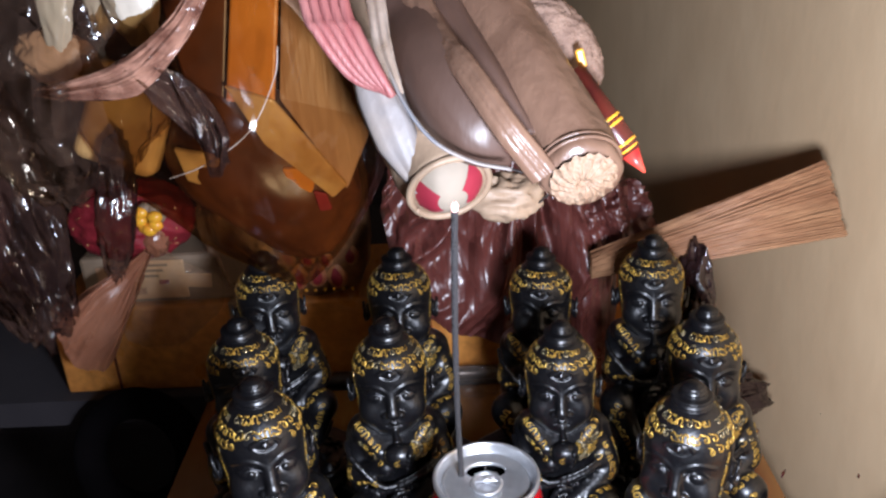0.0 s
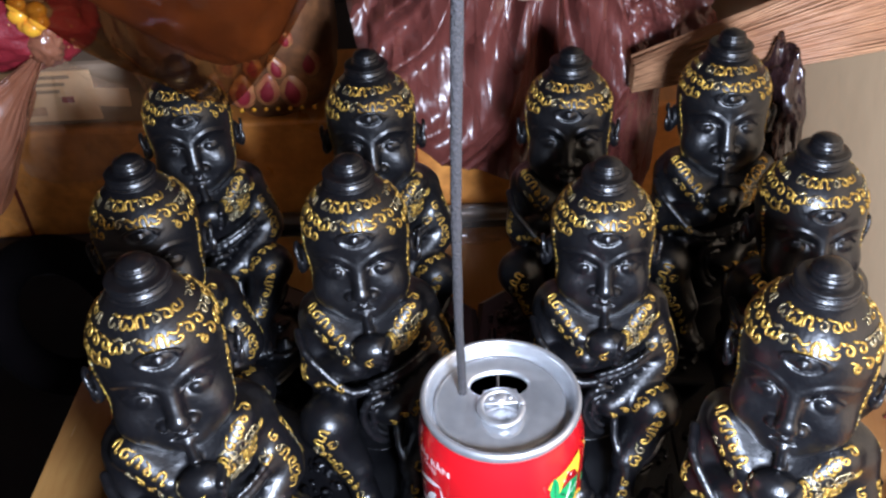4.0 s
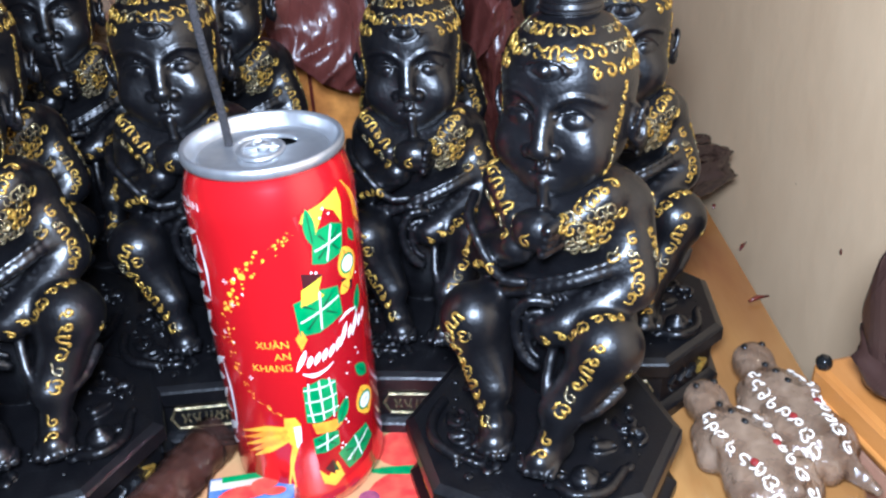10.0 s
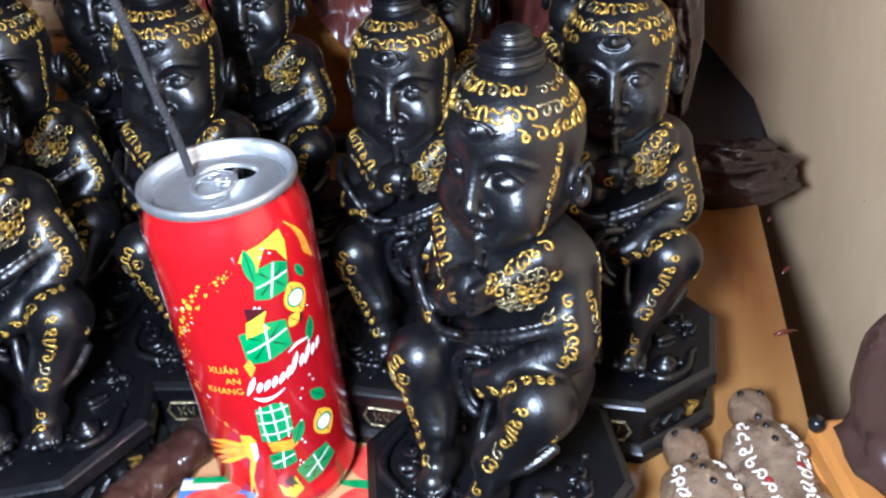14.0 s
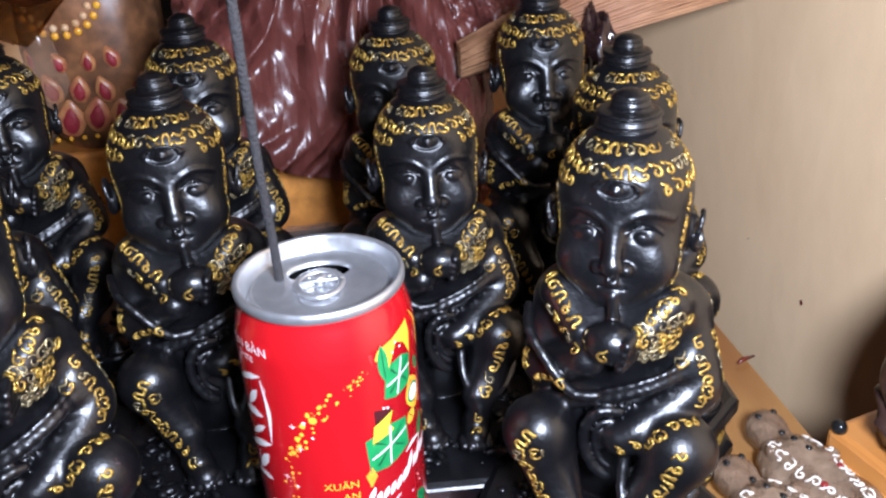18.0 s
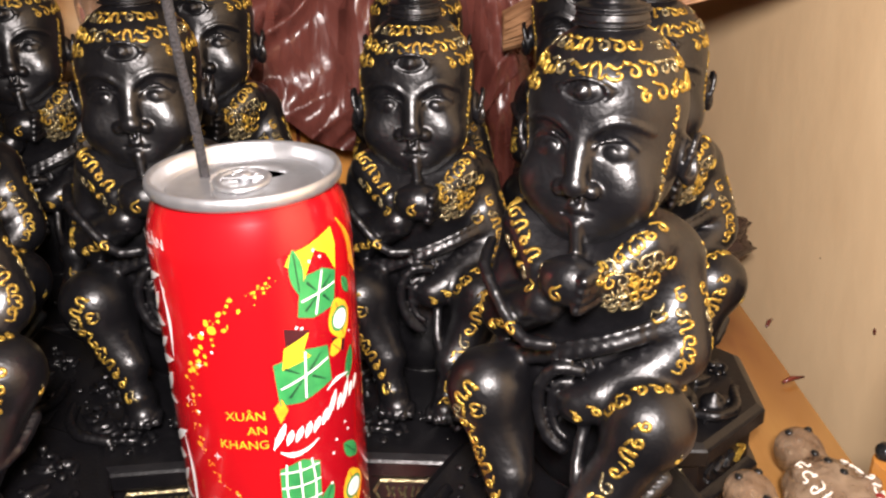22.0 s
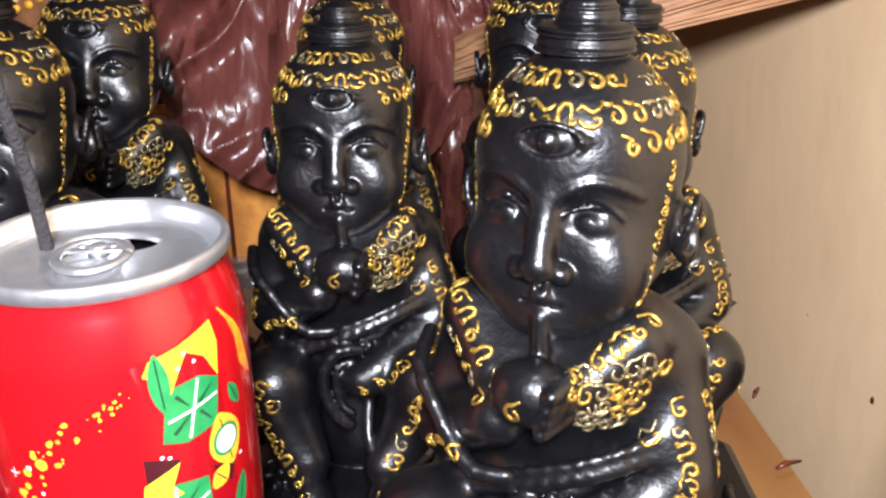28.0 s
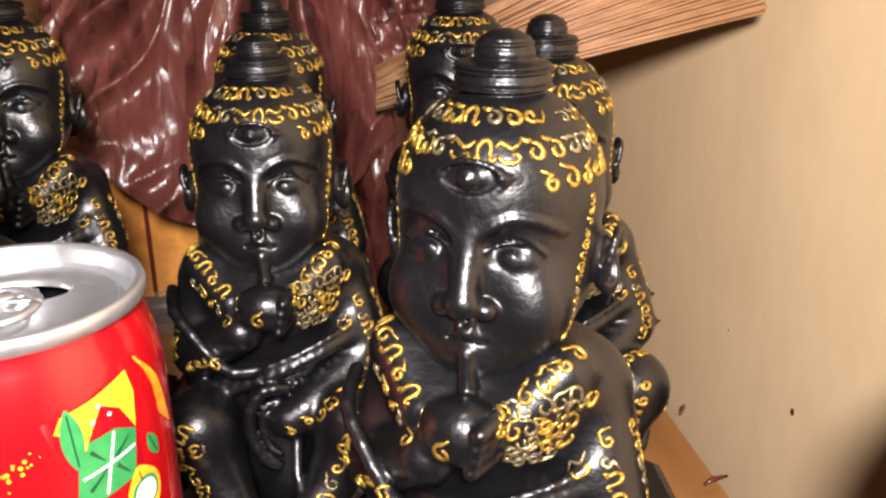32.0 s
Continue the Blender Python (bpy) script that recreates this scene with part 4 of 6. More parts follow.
part("finger_dish", lathe_bm([(0.0060, 0.1409), (0.0066, 0.1412), (0.0072, 0.1409)], 40, False), ALU, can).location = (0, -0.009, 0)


def wrap(bm, level):
    """Bends a flat outline, x in degrees and y in millimetres, round the can."""
    for v in bm.verts:
        v.co.z = 0
    lo = min(v.co.x for v in bm.verts)
    hi = max(v.co.x for v in bm.verts)
    k = math.floor(lo / 4) * 4 + 4
    while k < hi:
        bmesh.ops.bisect_plane(bm, geom=bm.verts[:] + bm.edges[:] + bm.faces[:], plane_co=(k, 0, 0), plane_no=(1, 0, 0))
        k += 4
    r = R + 0.00007 * level
    for v in bm.verts:
        a, z = radians(v.co.x), v.co.y * 0.001
        v.co = (r * math.sin(a), -r * math.cos(a), z)
    bmesh.ops.recalc_face_normals(bm, faces=bm.faces)
    for f in bm.faces:
        c = f.calc_center_median()
        if f.normal.x * c.x + f.normal.y * c.y < 0:
            f.normal_flip()
    return bm


def print_on(name, outline, mat, level=1, parent=None, label=""):
    bm = bmesh.new()
    bm.faces.new([bm.verts.new((x, y, 0)) for x, y in outline])
    return part(name, wrap(bm, level), mat, parent or can, label)


DEG = 180 / (math.pi * R * 1000)  # degrees for a millimetre round the can


def line_on(name, pts, width, mat, level=2, parent=None):
    """A painted stroke through (degrees, millimetres); width in millimetres, one or one for each point."""
    c = [Vector((x / DEG, y, 0)) for x, y in pts]
    c = curve_pts(c, max(8, 6 * len(c))) if len(c) > 2 else c
    bm = bmesh.new()
    left, right = [], []
    for i, p in enumerate(c):
        d = (c[min(i + 1, len(c) - 1)] - c[max(i - 1, 0)]).normalized()
        t = i / (len(c) - 1)
        w = width if not isinstance(width, (tuple, list)) else np.interp(t, np.linspace(0, 1, len(width)), width)
        n = Vector((-d.y, d.x, 0)) * (w / 2)
        left.append(bm.verts.new(((p.x + n.x) * DEG, p.y + n.y, 0)))
        right.append(bm.verts.new(((p.x - n.x) * DEG, p.y - n.y, 0)))
    for i in range(len(c) - 1):
        bm.faces.new((left[i], right[i], right[i + 1], left[i + 1]))
    return part(name, wrap(bm, level), mat, parent or can)


def dot_on(name, x, y, r, mat, level=2, n=12):
    return print_on(name, [(x + r * DEG * math.cos(2 * math.pi * i / n), y + r * math.sin(2 * math.pi * i / n)) for i in range(n)], mat, level)


def text_on(name, words, x, y, size, mat, align="LEFT", turn=0.0):
    cu = bpy.data.curves.new("lettering", "FONT")
    cu.body, cu.size, cu.align_x = words, size, align
    cu.resolution_u = 3
    ob = new("lettering", cu)
    me = bpy.data.meshes.new_from_object(ob.evaluated_get(bpy.context.evaluated_depsgraph_get()))
    bm = bmesh.new()
    bm.from_mesh(me)
    bpy.data.objects.remove(ob)
    bpy.data.meshes.remove(me)
    bmesh.ops.rotate(bm, cent=(0, 0, 0), matrix=Matrix.Rotation(radians(turn), 3, "Z"), verts=bm.verts)
    for v in bm.verts:
        v.co = (x + v.co.x * DEG, y + v.co.y, 0)
    return part(name, wrap(bm, 2), mat, can)


def parcel(x, y, w, h, turn, ties=2, net=False):
    """A green leaf parcel tied with pale string."""
    ca, sa = math.cos(radians(turn)), math.sin(radians(turn))
    at = lambda u, v: (x + (u * ca - v * sa) * DEG, y + u * sa + v * ca)
    o = print_on("leaf_parcel", [at(-w / 2, -h * 0.42), (at(-w * 0.12, -h / 2)), at(w * 0.46, -h * 0.36), at(w / 2, h * 0.36), at(w * 0.1, h / 2), at(-w * 0.46, h * 0.4)], GREEN, 2)
    if net:
        for k in (-0.3, 0, 0.3):
            line_on("string", [at(k * w, -h * 0.45), at(k * w * 1.15, 0), at(k * w, h * 0.47)], 0.5, WHITE, 3, o)
        for k in (-0.25, 0.05, 0.33):
            line_on("string", [at(-w * 0.46, k * h), at(0, k * h - 0.5), at(w * 0.48, k * h)], 0.5, WHITE, 3, o)
        return o
    for p, q in (((-0.42, -0.1), (0.46, 0.12)), ((-0.06, -0.44), (0.08, 0.46))):
        line_on("string", [at(p[0] * w, p[1] * h), at(q[0] * w, q[1] * h)], 0.55, WHITE, 3, o)
    for p, q in (((-0.32, -0.32), (-0.05, -0.05)), ((0.1, 0.08), (0.34, 0.3)), ((-0.3, 0.28), (-0.08, 0.08)), ((0.12, -0.06), (0.34, -0.26))):
        line_on("fold", [at(p[0] * w, p[1] * h), at(q[0] * w, q[1] * h)], [0.9, 0.3], LEAFDARK, 3, o)
    return o


def leaf_on(x, y, length, wide, turn, mat=None):
    ca, sa = math.cos(radians(turn)), math.sin(radians(turn))
    at = lambda u, v: (x + (u * ca - v * sa) * DEG, y + u * sa + v * ca)
    pts = [at(wide / 2 * math.sin(math.pi * t) ** 0.8 * s, (t - 0.5) * length) for s, seq in ((1, np.linspace(0.02, 0.98, 9)), (-1, np.linspace(0.98, 0.02, 9))) for t in seq]
    o = print_on("leaf", pts, mat or GREEN, 3)
    line_on("leaf_rib", [at(0, -length * 0.4), at(0, length * 0.4)], 0.35, LEAFDARK, 4, o)
    return o


# bottle-shaped row of parcels, leaves and fruit
print_on("dark_ground", [(24, 128), (60, 131), (62, 112), (64, 96), (72, 84), (66, 60), (70, 40), (64, 20), (24, 14), (16, 24), (14, 46), (16, 62), (20, 84), (28, 98), (33, 112)], material("can_dark_red", (0.40, 0.005, 0.012), 0.24, 0.3, coat=0.6), 1)
print_on("leaf_wing", [(28, 125.5), (31, 128.5), (44, 130), (50, 131), (43, 125), (37, 119), (33, 124)], YELLOW, 2)
print_on("leaf_wing", [(50, 131), (59, 132.5), (62, 127), (60.5, 119.5), (54, 125.5), (47, 127.6), (44, 130)], LIME, 2)
print_on("shade", [(24, 107.5), (39, 105.0), (24, 100.5)], MAROON_PRINT, 2)
print_on("shade", [(52, 99.5), (66, 98.0), (62, 93.0)], MAROON_PRINT, 2)
print_on("shade", [(20, 24), (27, 27.5), (27, 20)], MAROON_PRINT, 5)
leaf_on(34, 123, 14, 4.2, 4)
parcel(46.5, 115, 13, 14, -6)
leaf_on(69, 113, 7, 3.2, 25)
print_on("leaf_ruff", [(21, 95), (23, 101.5), (38, 104.5), (34, 99.5), (38, 97)], LIME, 3)
print_on("leaf_ruff", [(14, 83.5), (19, 86), (22, 82), (17, 78)], ORANGE, 2)
parcel(33.5, 91.5, 17.5, 16, 6)
leaf_on(56, 96, 5, 6, 40, YELLOW)
leaf_on(67, 88, 11, 4, -18)
for x, y, r in ((61, 104, 4.8), (62, 45, 5.0)):
    leaf_on(x, y, r * 3.0, r * 2.0, 12, YELLOW)
    dot_on("fruit_rim", x, y, r * 0.80, GREEN, 4, 20)
    dot_on("fruit_slice", x, y, r * 0.62, WHITE, 5, 20)
    for i in range(5):
        dot_on("seed", x + 1.8 * math.cos(i * 1.3), y + 1.0 * math.sin(i * 1.3), 0.25, LEAFDARK, 6, 6)
parcel(25, 55, 12.5, 19, 0, net=True)
print_on("leaf_ruff", [(16, 46), (34, 45), (38, 42), (32, 40), (18, 41)], ORANGE, 3)
parcel(24.5, 36, 10, 9, 4)
parcel(49, 27.5, 16, 12, 24)
leaf_on(40, 47, 12, 4.5, -24)
leaf_on(62, 59, 10, 5, 40)
print_on("leaf_curl", [(16, 24), (22, 20), (30, 26), (34, 18), (26, 14.5), (18, 17)], YELLOW, 3)
print_on("leaf_tip", [(21, 23), (27, 27), (31, 21)], LEAFDARK, 4)
for x, y in ((45, 128), (49, 125.5), (42, 125.2), (31, 107), (34, 106.4), (69, 98), (64, 84), (66, 81), (50, 66), (47, 62), (44, 52), (41, 43), (43, 41), (36, 33), (38, 31.5), (35, 31), (40, 24), (58, 70), (60, 67)):
    dot_on("speck", x, y, 0.45, WHITE, 5, 8)
# white sash across the row, and a larger one down the can's other side
def dash_on(x, y, length, wide, turn, level=6):
    """A plain tapered white stroke; lengths in millimetres."""
    ca, sa = math.cos(radians(turn)) * length / 2, math.sin(radians(turn)) * length / 2
    line_on("white_stroke", [(x - ca * DEG, y - sa), (x + 0.04 * length * DEG, y + 0.05 * length), (x + ca * DEG, y + sa)], (0.3, wide, wide, 0.3), WHITE, level)


for k, (x, y, length) in enumerate(((15.5, 74.0, 9.0), (21, 73.0, 5.0), (26.5, 73.4, 5.2), (32, 74.0, 5.2), (37.5, 74.6, 5.2), (43, 76.0, 5.4), (48.5, 78.6, 9.5), (54.5, 78.2, 5.2), (60, 79.6, 8.6), (65.5, 79.6, 5.0), (71, 80.6, 5.0))):
    dash_on(x, y, length, 1.9, 64 + 5 * (k % 2))
for p, w in (([(15, 68.6), (22, 67.0), (30, 67.6), (38, 69.8)], (0.4, 1.8, 1.1, 0.3)), ([(46, 84.2), (54, 86.0), (64, 85.6)], (0.3, 1.5, 0.4))):
    line_on("white_sash", p, w, WHITE, 6)
for k, (y, length) in enumerate(((118, 17), (111, 11), (104.5, 12), (98, 11), (91.5, 17), (85, 12), (78.5, 11), (66, 18), (58.5, 11), (51.5, 12), (44.5, 11), (36, 17), (28, 11))):
    dash_on(-63 + 3 * (k % 2), y, length, 2.2 + 0.5 * (k % 3), (24, 52, 8, 38)[k % 4], 3)
for p, w in (([(-48, 120), (-45, 108), (-47, 96)], (0.4, 1.8, 0.3)), ([(-50, 70), (-46.5, 58), (-48, 44), (-54, 34)], (0.4, 2.0, 1.4, 0.3))):
    line_on("white_sash", p, w, WHITE, 3)
text_on("lettering", "XU\u00c2N", 9.5, 80.2, 4.0, YELLOW, "RIGHT")
text_on("lettering", "AN", 9.5, 75.4, 4.0, YELLOW, "RIGHT")
text_on("lettering", "KHANG", 9.5, 70.6, 4.0, YELLOW, "RIGHT")
text_on("lettering", "\u00caN B\u1ea2N", -38.5, 129.6, 4.6, WHITE, "RIGHT")
text_on("lettering", "TASTE", -51.5, 125.8, 2.9, WHITE, "RIGHT")
line_on("ring_mark", [(-46 + 1.6 * math.cos(a), 117 + 0.8 * math.sin(a)) for a in np.linspace(0, 6.28, 10)], 0.2, WHITE, 3)
# sparks that trail round to the swallow-tailed yellow flourish
rng = random.Random(3)
trail = curve_pts([(21, 122.5, 0), (8, 118.5, 0), (-8, 111.5, 0), (-22, 103, 0), (-32, 92, 0), (-34, 80, 0), (-33, 70, 0), (-24, 60, 0), (-12, 54, 0), (-3, 51, 0)], 72)
for i, p in enumerate(trail):
    t = i / (len(trail) - 1)
    fat = math.exp(-((t - 0.33) / 0.25) ** 2)
    for _ in range(1 + (rng.random() < 0.5)):
        r = rng.choice((0.22, 0.35, 0.5, 0.6)) * (0.55 + 0.75 * fat)
        dot_on("spark", p.x + rng.gauss(0, 2.4 * (0.5 + fat)), p.y + rng.gauss(0, 1.1 * (0.5 + fat)), r, rng.choice((YELLOW, YELLOW, YELLOW, ORANGE)) if rng.random() < 0.9 else WHITE, 2, 8)
for x, y, r in ((-14.1, 108.6, 1.35), (-21.3, 106.2, 0.95), (-30, 95, 0.95), (-26, 101, 0.9), (-34.2, 69.4, 1.0)):
    dot_on("spark", x, y, r, YELLOW if y > 70 else ORANGE, 3, 14)
for x, y in ((-28, 105.5), (-25, 97), (-38, 84), (-22, 67)):
    for k in range(2):
        line_on("star", [(x - 2.2 * (1 - k), y - 1.1 * k), (x + 2.2 * (1 - k), y + 1.1 * k)], 0.25, WHITE, 3)
print_on("swallow_flourish", [(-3, 50), (5, 50), (8, 47), (7, 40), (3, 35), (-2, 38), (-4, 44)], YELLOW, 2)
print_on("swallow_flourish", [(3, 46), (8, 46), (7, 39), (3, 36)], WHITE, 3)
for k, (x, y) in enumerate(((-42, 39.5), (-43, 36), (-41, 33), (-38, 30.5), (-33, 29.5))):
    line_on("swallow_flourish", [(-2, 45 - k * 1.1), (-18, 44.5 - k * 2.4), (x, y)], (2.2, 2.6, 0.3), YELLOW if k % 2 == 0 else ORANGE, 3)
for x, y in ((-9, 15), (-3, 16)):
    line_on("swallow_flourish", [(2, 37), (-3, 28), (x, y)], (2.4, 1.4, 0.3), YELLOW, 2)
for k, (x, y) in enumerate(((64, 134), (68, 132), (74, 129), (79, 125))):
    line_on("swallow_flourish", [(87, 113), (78, 122 + 2 * (1.5 - k)), (x, y)], (0.6, 1.8, 0.4), YELLOW if k % 2 == 0 else ORANGE, 3)

# incense stick in the can's mouth
stick = thing("incense_stick", "dark burning incense stick standing in the opened can", "incense", pose(-0.0050, 0.3535, 0.060))
m0 = stick.matrix_world.inverted()
line = curve_pts([(-0.0050, 0.3600, 0.030), (-0.0050, 0.3530, 0.1410), (-0.0052, 0.3440, 0.180), (-0.0044, 0.3320, 0.232), (-0.0026, 0.3190, 0.284), (-0.0018, 0.3135, 0.3030)], 40)
rng = random.Random(8)
part("stick", tube_bm(line, [0.00145 * rng.uniform(0.94, 1.06) for _ in line], 12), INCENSE, stick).matrix_parent_inverse = m0
part("ash_tip", tube_bm([(-0.0018, 0.3135, 0.3030), (-0.0017, 0.3128, 0.3055), (-0.0017, 0.3123, 0.3070)], [0.0014, 0.0015, 0.0008], 12), EMBER, stick, "glowing pinkish ash tip").matrix_parent_inverse = m0

# ---- packed things behind the statues ----
def lump(centre, radii, amp, scale, seed, nu=72, nv=44, stretch=(1, 1, 1), turn=0.0, pull=None, power=1.0, octaves=4):
    """A crumpled, closed bag: an ellipsoid pushed in and out along sharp folds."""
    bm = bmesh.new()
    rot = Matrix.Rotation(radians(turn), 3, "Y")
    rows = []
    for j in range(nv + 1):
        th = math.pi * j / nv
        row = []
        for i in range(nu):
            ph = 2 * math.pi * i / nu
            n = Vector((math.sin(th) * math.cos(ph), math.sin(th) * math.sin(ph), math.cos(th)))
            q = Vector((math.copysign(abs(n.x) ** power, n.x), math.copysign(abs(n.y) ** power, n.y), math.copysign(abs(n.z) ** power, n.z)))
            k = crease((n.x * stretch[0], n.y * stretch[1], n.z * stretch[2]), scale, seed, octaves)
            p = Vector((q.x * radii[0], q.y * radii[1], q.z * radii[2])) * (1 + amp * k)
            if pull:
                p = pull(p, n)
            row.append(bm.verts.new(rot @ p + Vector(centre)))
        rows.append(row)
    for a, b in zip(rows, rows[1:]):
        for i in range(nu):
            bm.faces.new((a[i], b[i], b[(i + 1) % nu], a[(i + 1) % nu]))
    bmesh.ops.remove_doubles(bm, verts=bm.verts, dist=1e-6)
    bmesh.ops.recalc_face_normals(bm, faces=bm.faces)
    return bm


def based(name, label, category, at, group="", kind=""):
    """A thing whose parts are built in world coordinates."""
    ob = thing(name, label, category, pose(*at), group, kind)
    inv = ob.matrix_world.inverted()
    return ob, lambda pname, bm, mat, parent=None, plabel="", smooth=True: keep(part(pname, bm, mat, parent or ob, plabel, smooth), inv if parent is None else Matrix())


def keep(ob, inv):
    ob.matrix_parent_inverse = inv
    return ob


# the shelf's shade is in its colour as well
slab("shelf", -0.75, 0.24, 0.652, 1.1, -0.03, -0.004, DARK, "shelf behind the altar table, coloured dark for the shade there")

# long orange carton
carton, add = based("long_carton", "long orange cardboard carton with worn edges on the shelf", "box", (-0.1, 0.72, -0.004))
add("body", box_bm(0.52, 0.115, 0.086, 0.003, pose(-0.105, 0.722, 0.039)), CARD, smooth=False)
add("tape", box_bm(0.03, 0.118, 0.0885, 0.001, pose(-0.19, 0.722, 0.039)), GREY_CARD, smooth=False)
for x in (-0.315, -0.03, 0.09):
    add("seam", box_bm(0.0025, 0.1165, 0.087, 0, pose(x, 0.722, 0.0395)), MAROON, smooth=False)

# grey packet with a pale label, on the carton
packet, add = based("grey_packet", "grey packet with a pale label lying on the carton", "packet", (-0.24, 0.715, 0.083))
add("body", box_bm(0.17, 0.09, 0.045, 0.004, pose(-0.245, 0.715, 0.1055)), GREY_CARD, smooth=False)
add("label_sheet", box_bm(0.066, 0.0015, 0.036, 0.0005, pose(-0.272, 0.6695, 0.106)), PALE_CARD, smooth=False)
add("paper_tag", box_bm(0.030, 0.0015, 0.013, 0.0005, pose(-0.232, 0.6690, 0.104, 0, 4, 0)), PALE_CARD, smooth=False)
for k in range(3):
    add("text_bar", box_bm(0.034 - 0.009 * k, 0.001, 0.0022, 0, pose(-0.270, 0.6685, 0.120 - 0.005 * k)), GREY_CARD, smooth=False)

for x, z, w, h in ((-0.258, 0.104, 0.008, 0.004), (-0.300, 0.110, 0.030, 0.020), (-0.284, 0.096, 0.018, 0.006)):
    add("printed_patch", box_bm(w, 0.001, h, 0, pose(x, 0.6680, z)), RED_CLOTH if x > -0.26 else BROWN_CARD, smooth=False)

# brown film gathered at a knot and spread over the carton's end
def fan(knot, edge, pleats, depth, seed, nr=40, na=150):
    """Film drawn together at a knot, with pleats that run out from it."""
    line = curve_pts(edge, na)
    bm = bmesh.new()
    rows = []
    for j in range(nr + 1):
        v = j / nr
        row = []
        for i, e in enumerate(line):
            u = i / (len(line) - 1)
            p = Vector(knot).lerp(e, v ** 0.9)
            k = crease((u * pleats, v * 0.35 + 0.15 * math.sin(u * 5), 0.0), 1.0, seed, 4)
            k += 0.5 * crease((u * pleats * 0.6, v * 3.0, 1.0), 1.0, seed + 5, 3) * v
            row.append(bm.verts.new(p + Vector((0.12 * k * depth, -depth * (k + 0.6) * min(1, 2.2 * v + 0.15) - 0.006 * math.sin(math.pi * v), 0))))
        rows.append(row)
    for a, b in zip(rows, rows[1:]):
        for i in range(len(line) - 1):
            bm.faces.new((a[i], b[i], b[i + 1], a[i + 1]))
    return bm


def folded_sheet(knot, edge, pleats, depth, seed, nr=110, na=260):
    """Soft heavy film that hangs from a gather in a few deep folds, with slack wrinkles across them."""
    line = curve_pts(edge, na)
    bm = bmesh.new()
    rows = []
    for j in range(nr + 1):
        v = j / nr
        row = []
        for i, e in enumerate(line):
            u = i / (len(line) - 1)
            p = Vector(knot).lerp(e, v ** 0.85)
            bend = 0.35 * noise.noise(Vector((u * 2.0, v * 2.2, seed)))
            big = 1 - 2.0 * abs(noise.noise(Vector(((u + bend * 0.25) * pleats * 2.2, v * 0.9 + seed, 2.0))))
            mid = 1 - 2.2 * abs(noise.noise(Vector(((u + bend * 0.3) * pleats * 5.5, v * 2.0, seed + 7.0))))
            slack = 1 - 2.4 * abs(noise.noise(Vector((u * 9.0 + v * 7.0, v * 9.0 - u * 6.0, seed + 3.0))))
            k = depth * (0.66 * big + 0.26 * mid * min(1, 3 * v) + 0.05 * slack * v)
            row.append(bm.verts.new(p + Vector((0.25 * k, -k * min(1, 1.6 * v + 0.2) - 0.010 * math.sin(math.pi * v), 0.1 * k))))
        rows.append(row)
    for a, b in zip(rows, rows[1:]):
        for i in range(len(line) - 1):
            bm.faces.new((a[i], b[i], b[i + 1], a[i + 1]))
    return bm


drape, add = based("draped_film_bag", "creased see-through brown plastic bag draped over the carton", "bag", (-0.27, 0.655, 0.03))
add("side_sheet", folded_sheet((-0.2505, 0.652, 0.1510), [(-0.3085, 0.638, 0.1192), (-0.3286, 0.63, 0.105), (-0.3399, 0.625, 0.0951), (-0.3362, 0.622, 0.0797), (-0.328, 0.624, 0.0504), (-0.3049, 0.632, 0.046), (-0.284, 0.642, 0.0855), (-0.2656, 0.65, 0.1205)], 2.6, 0.010, 4.0, 60, 160), DRAPE_FILM, plabel="glossy reddish-brown folded film")
add("clear_sheet", fan((-0.2510, 0.650, 0.1490), [(-0.2900, 0.660, 0.0900), (-0.2950, 0.657, 0.0600), (-0.2600, 0.657, 0.0480), (-0.2300, 0.657, 0.0640), (-0.2050, 0.657, 0.0900), (-0.2020, 0.657, 0.1180)], 8.0, 0.0060, 7.0, 50, 220), POUCH_FILM, plabel="clear pleated film")
add("knot", lump((-0.2500, 0.646, 0.1530), (0.010, 0.008, 0.012), 0.3, 1.8, 2.0, 40, 30, octaves=4), DRAPE_FILM)

# red dotted cloth
cloth = part("red_cloth", lump((-0.275, 0.672, 0.163), (0.050, 0.036, 0.033), 0.12, 2.0, 9.0), RED_CLOTH)
tagged(cloth, "bunched red cloth with small pale dots", "cloth")
rng = random.Random(2)
v, f = [], []
for i in range(60):
    a, b = rng.uniform(-1.2, 1.2), rng.uniform(-0.9, 0.9)
    p = Vector((-0.275 + 0.051 * math.sin(a) * math.cos(b), 0.672 - 0.037 * math.cos(a) * math.cos(b), 0.163 + 0.034 * math.sin(b)))
    hit, loc, nor, _ = cloth.closest_point_on_mesh(p)
    d = nor.orthogonal().normalized() * 0.0009
    e = nor.cross(d)
    n0 = len(v)
    v += [loc + nor * 0.0005 + d * math.cos(k * math.pi / 3) + e * math.sin(k * math.pi / 3) for k in range(6)]
    f.append(tuple(range(n0, n0 + 6)))
me = bpy.data.meshes.new("dots")
me.from_pydata(v, [], f)
me.materials.append(PRINT_CREAM)
dots = new("dots", me)
dots.parent = cloth
sprig, add = based("yellow_sprig", "small pale yellow artificial blossom tucked in the cloth", "flower", (-0.245, 0.64, 0.17))
for i in range(9):
    a = i * 2.4
    add("petal", lump((-0.247 + 0.007 * math.cos(a), 0.636 - 0.003 * (i % 3), 0.177 + 0.008 * math.sin(a)), (0.006, 0.004, 0.005), 0.1, 2, i, 12, 8), YELLOW if i % 3 else CREAM)

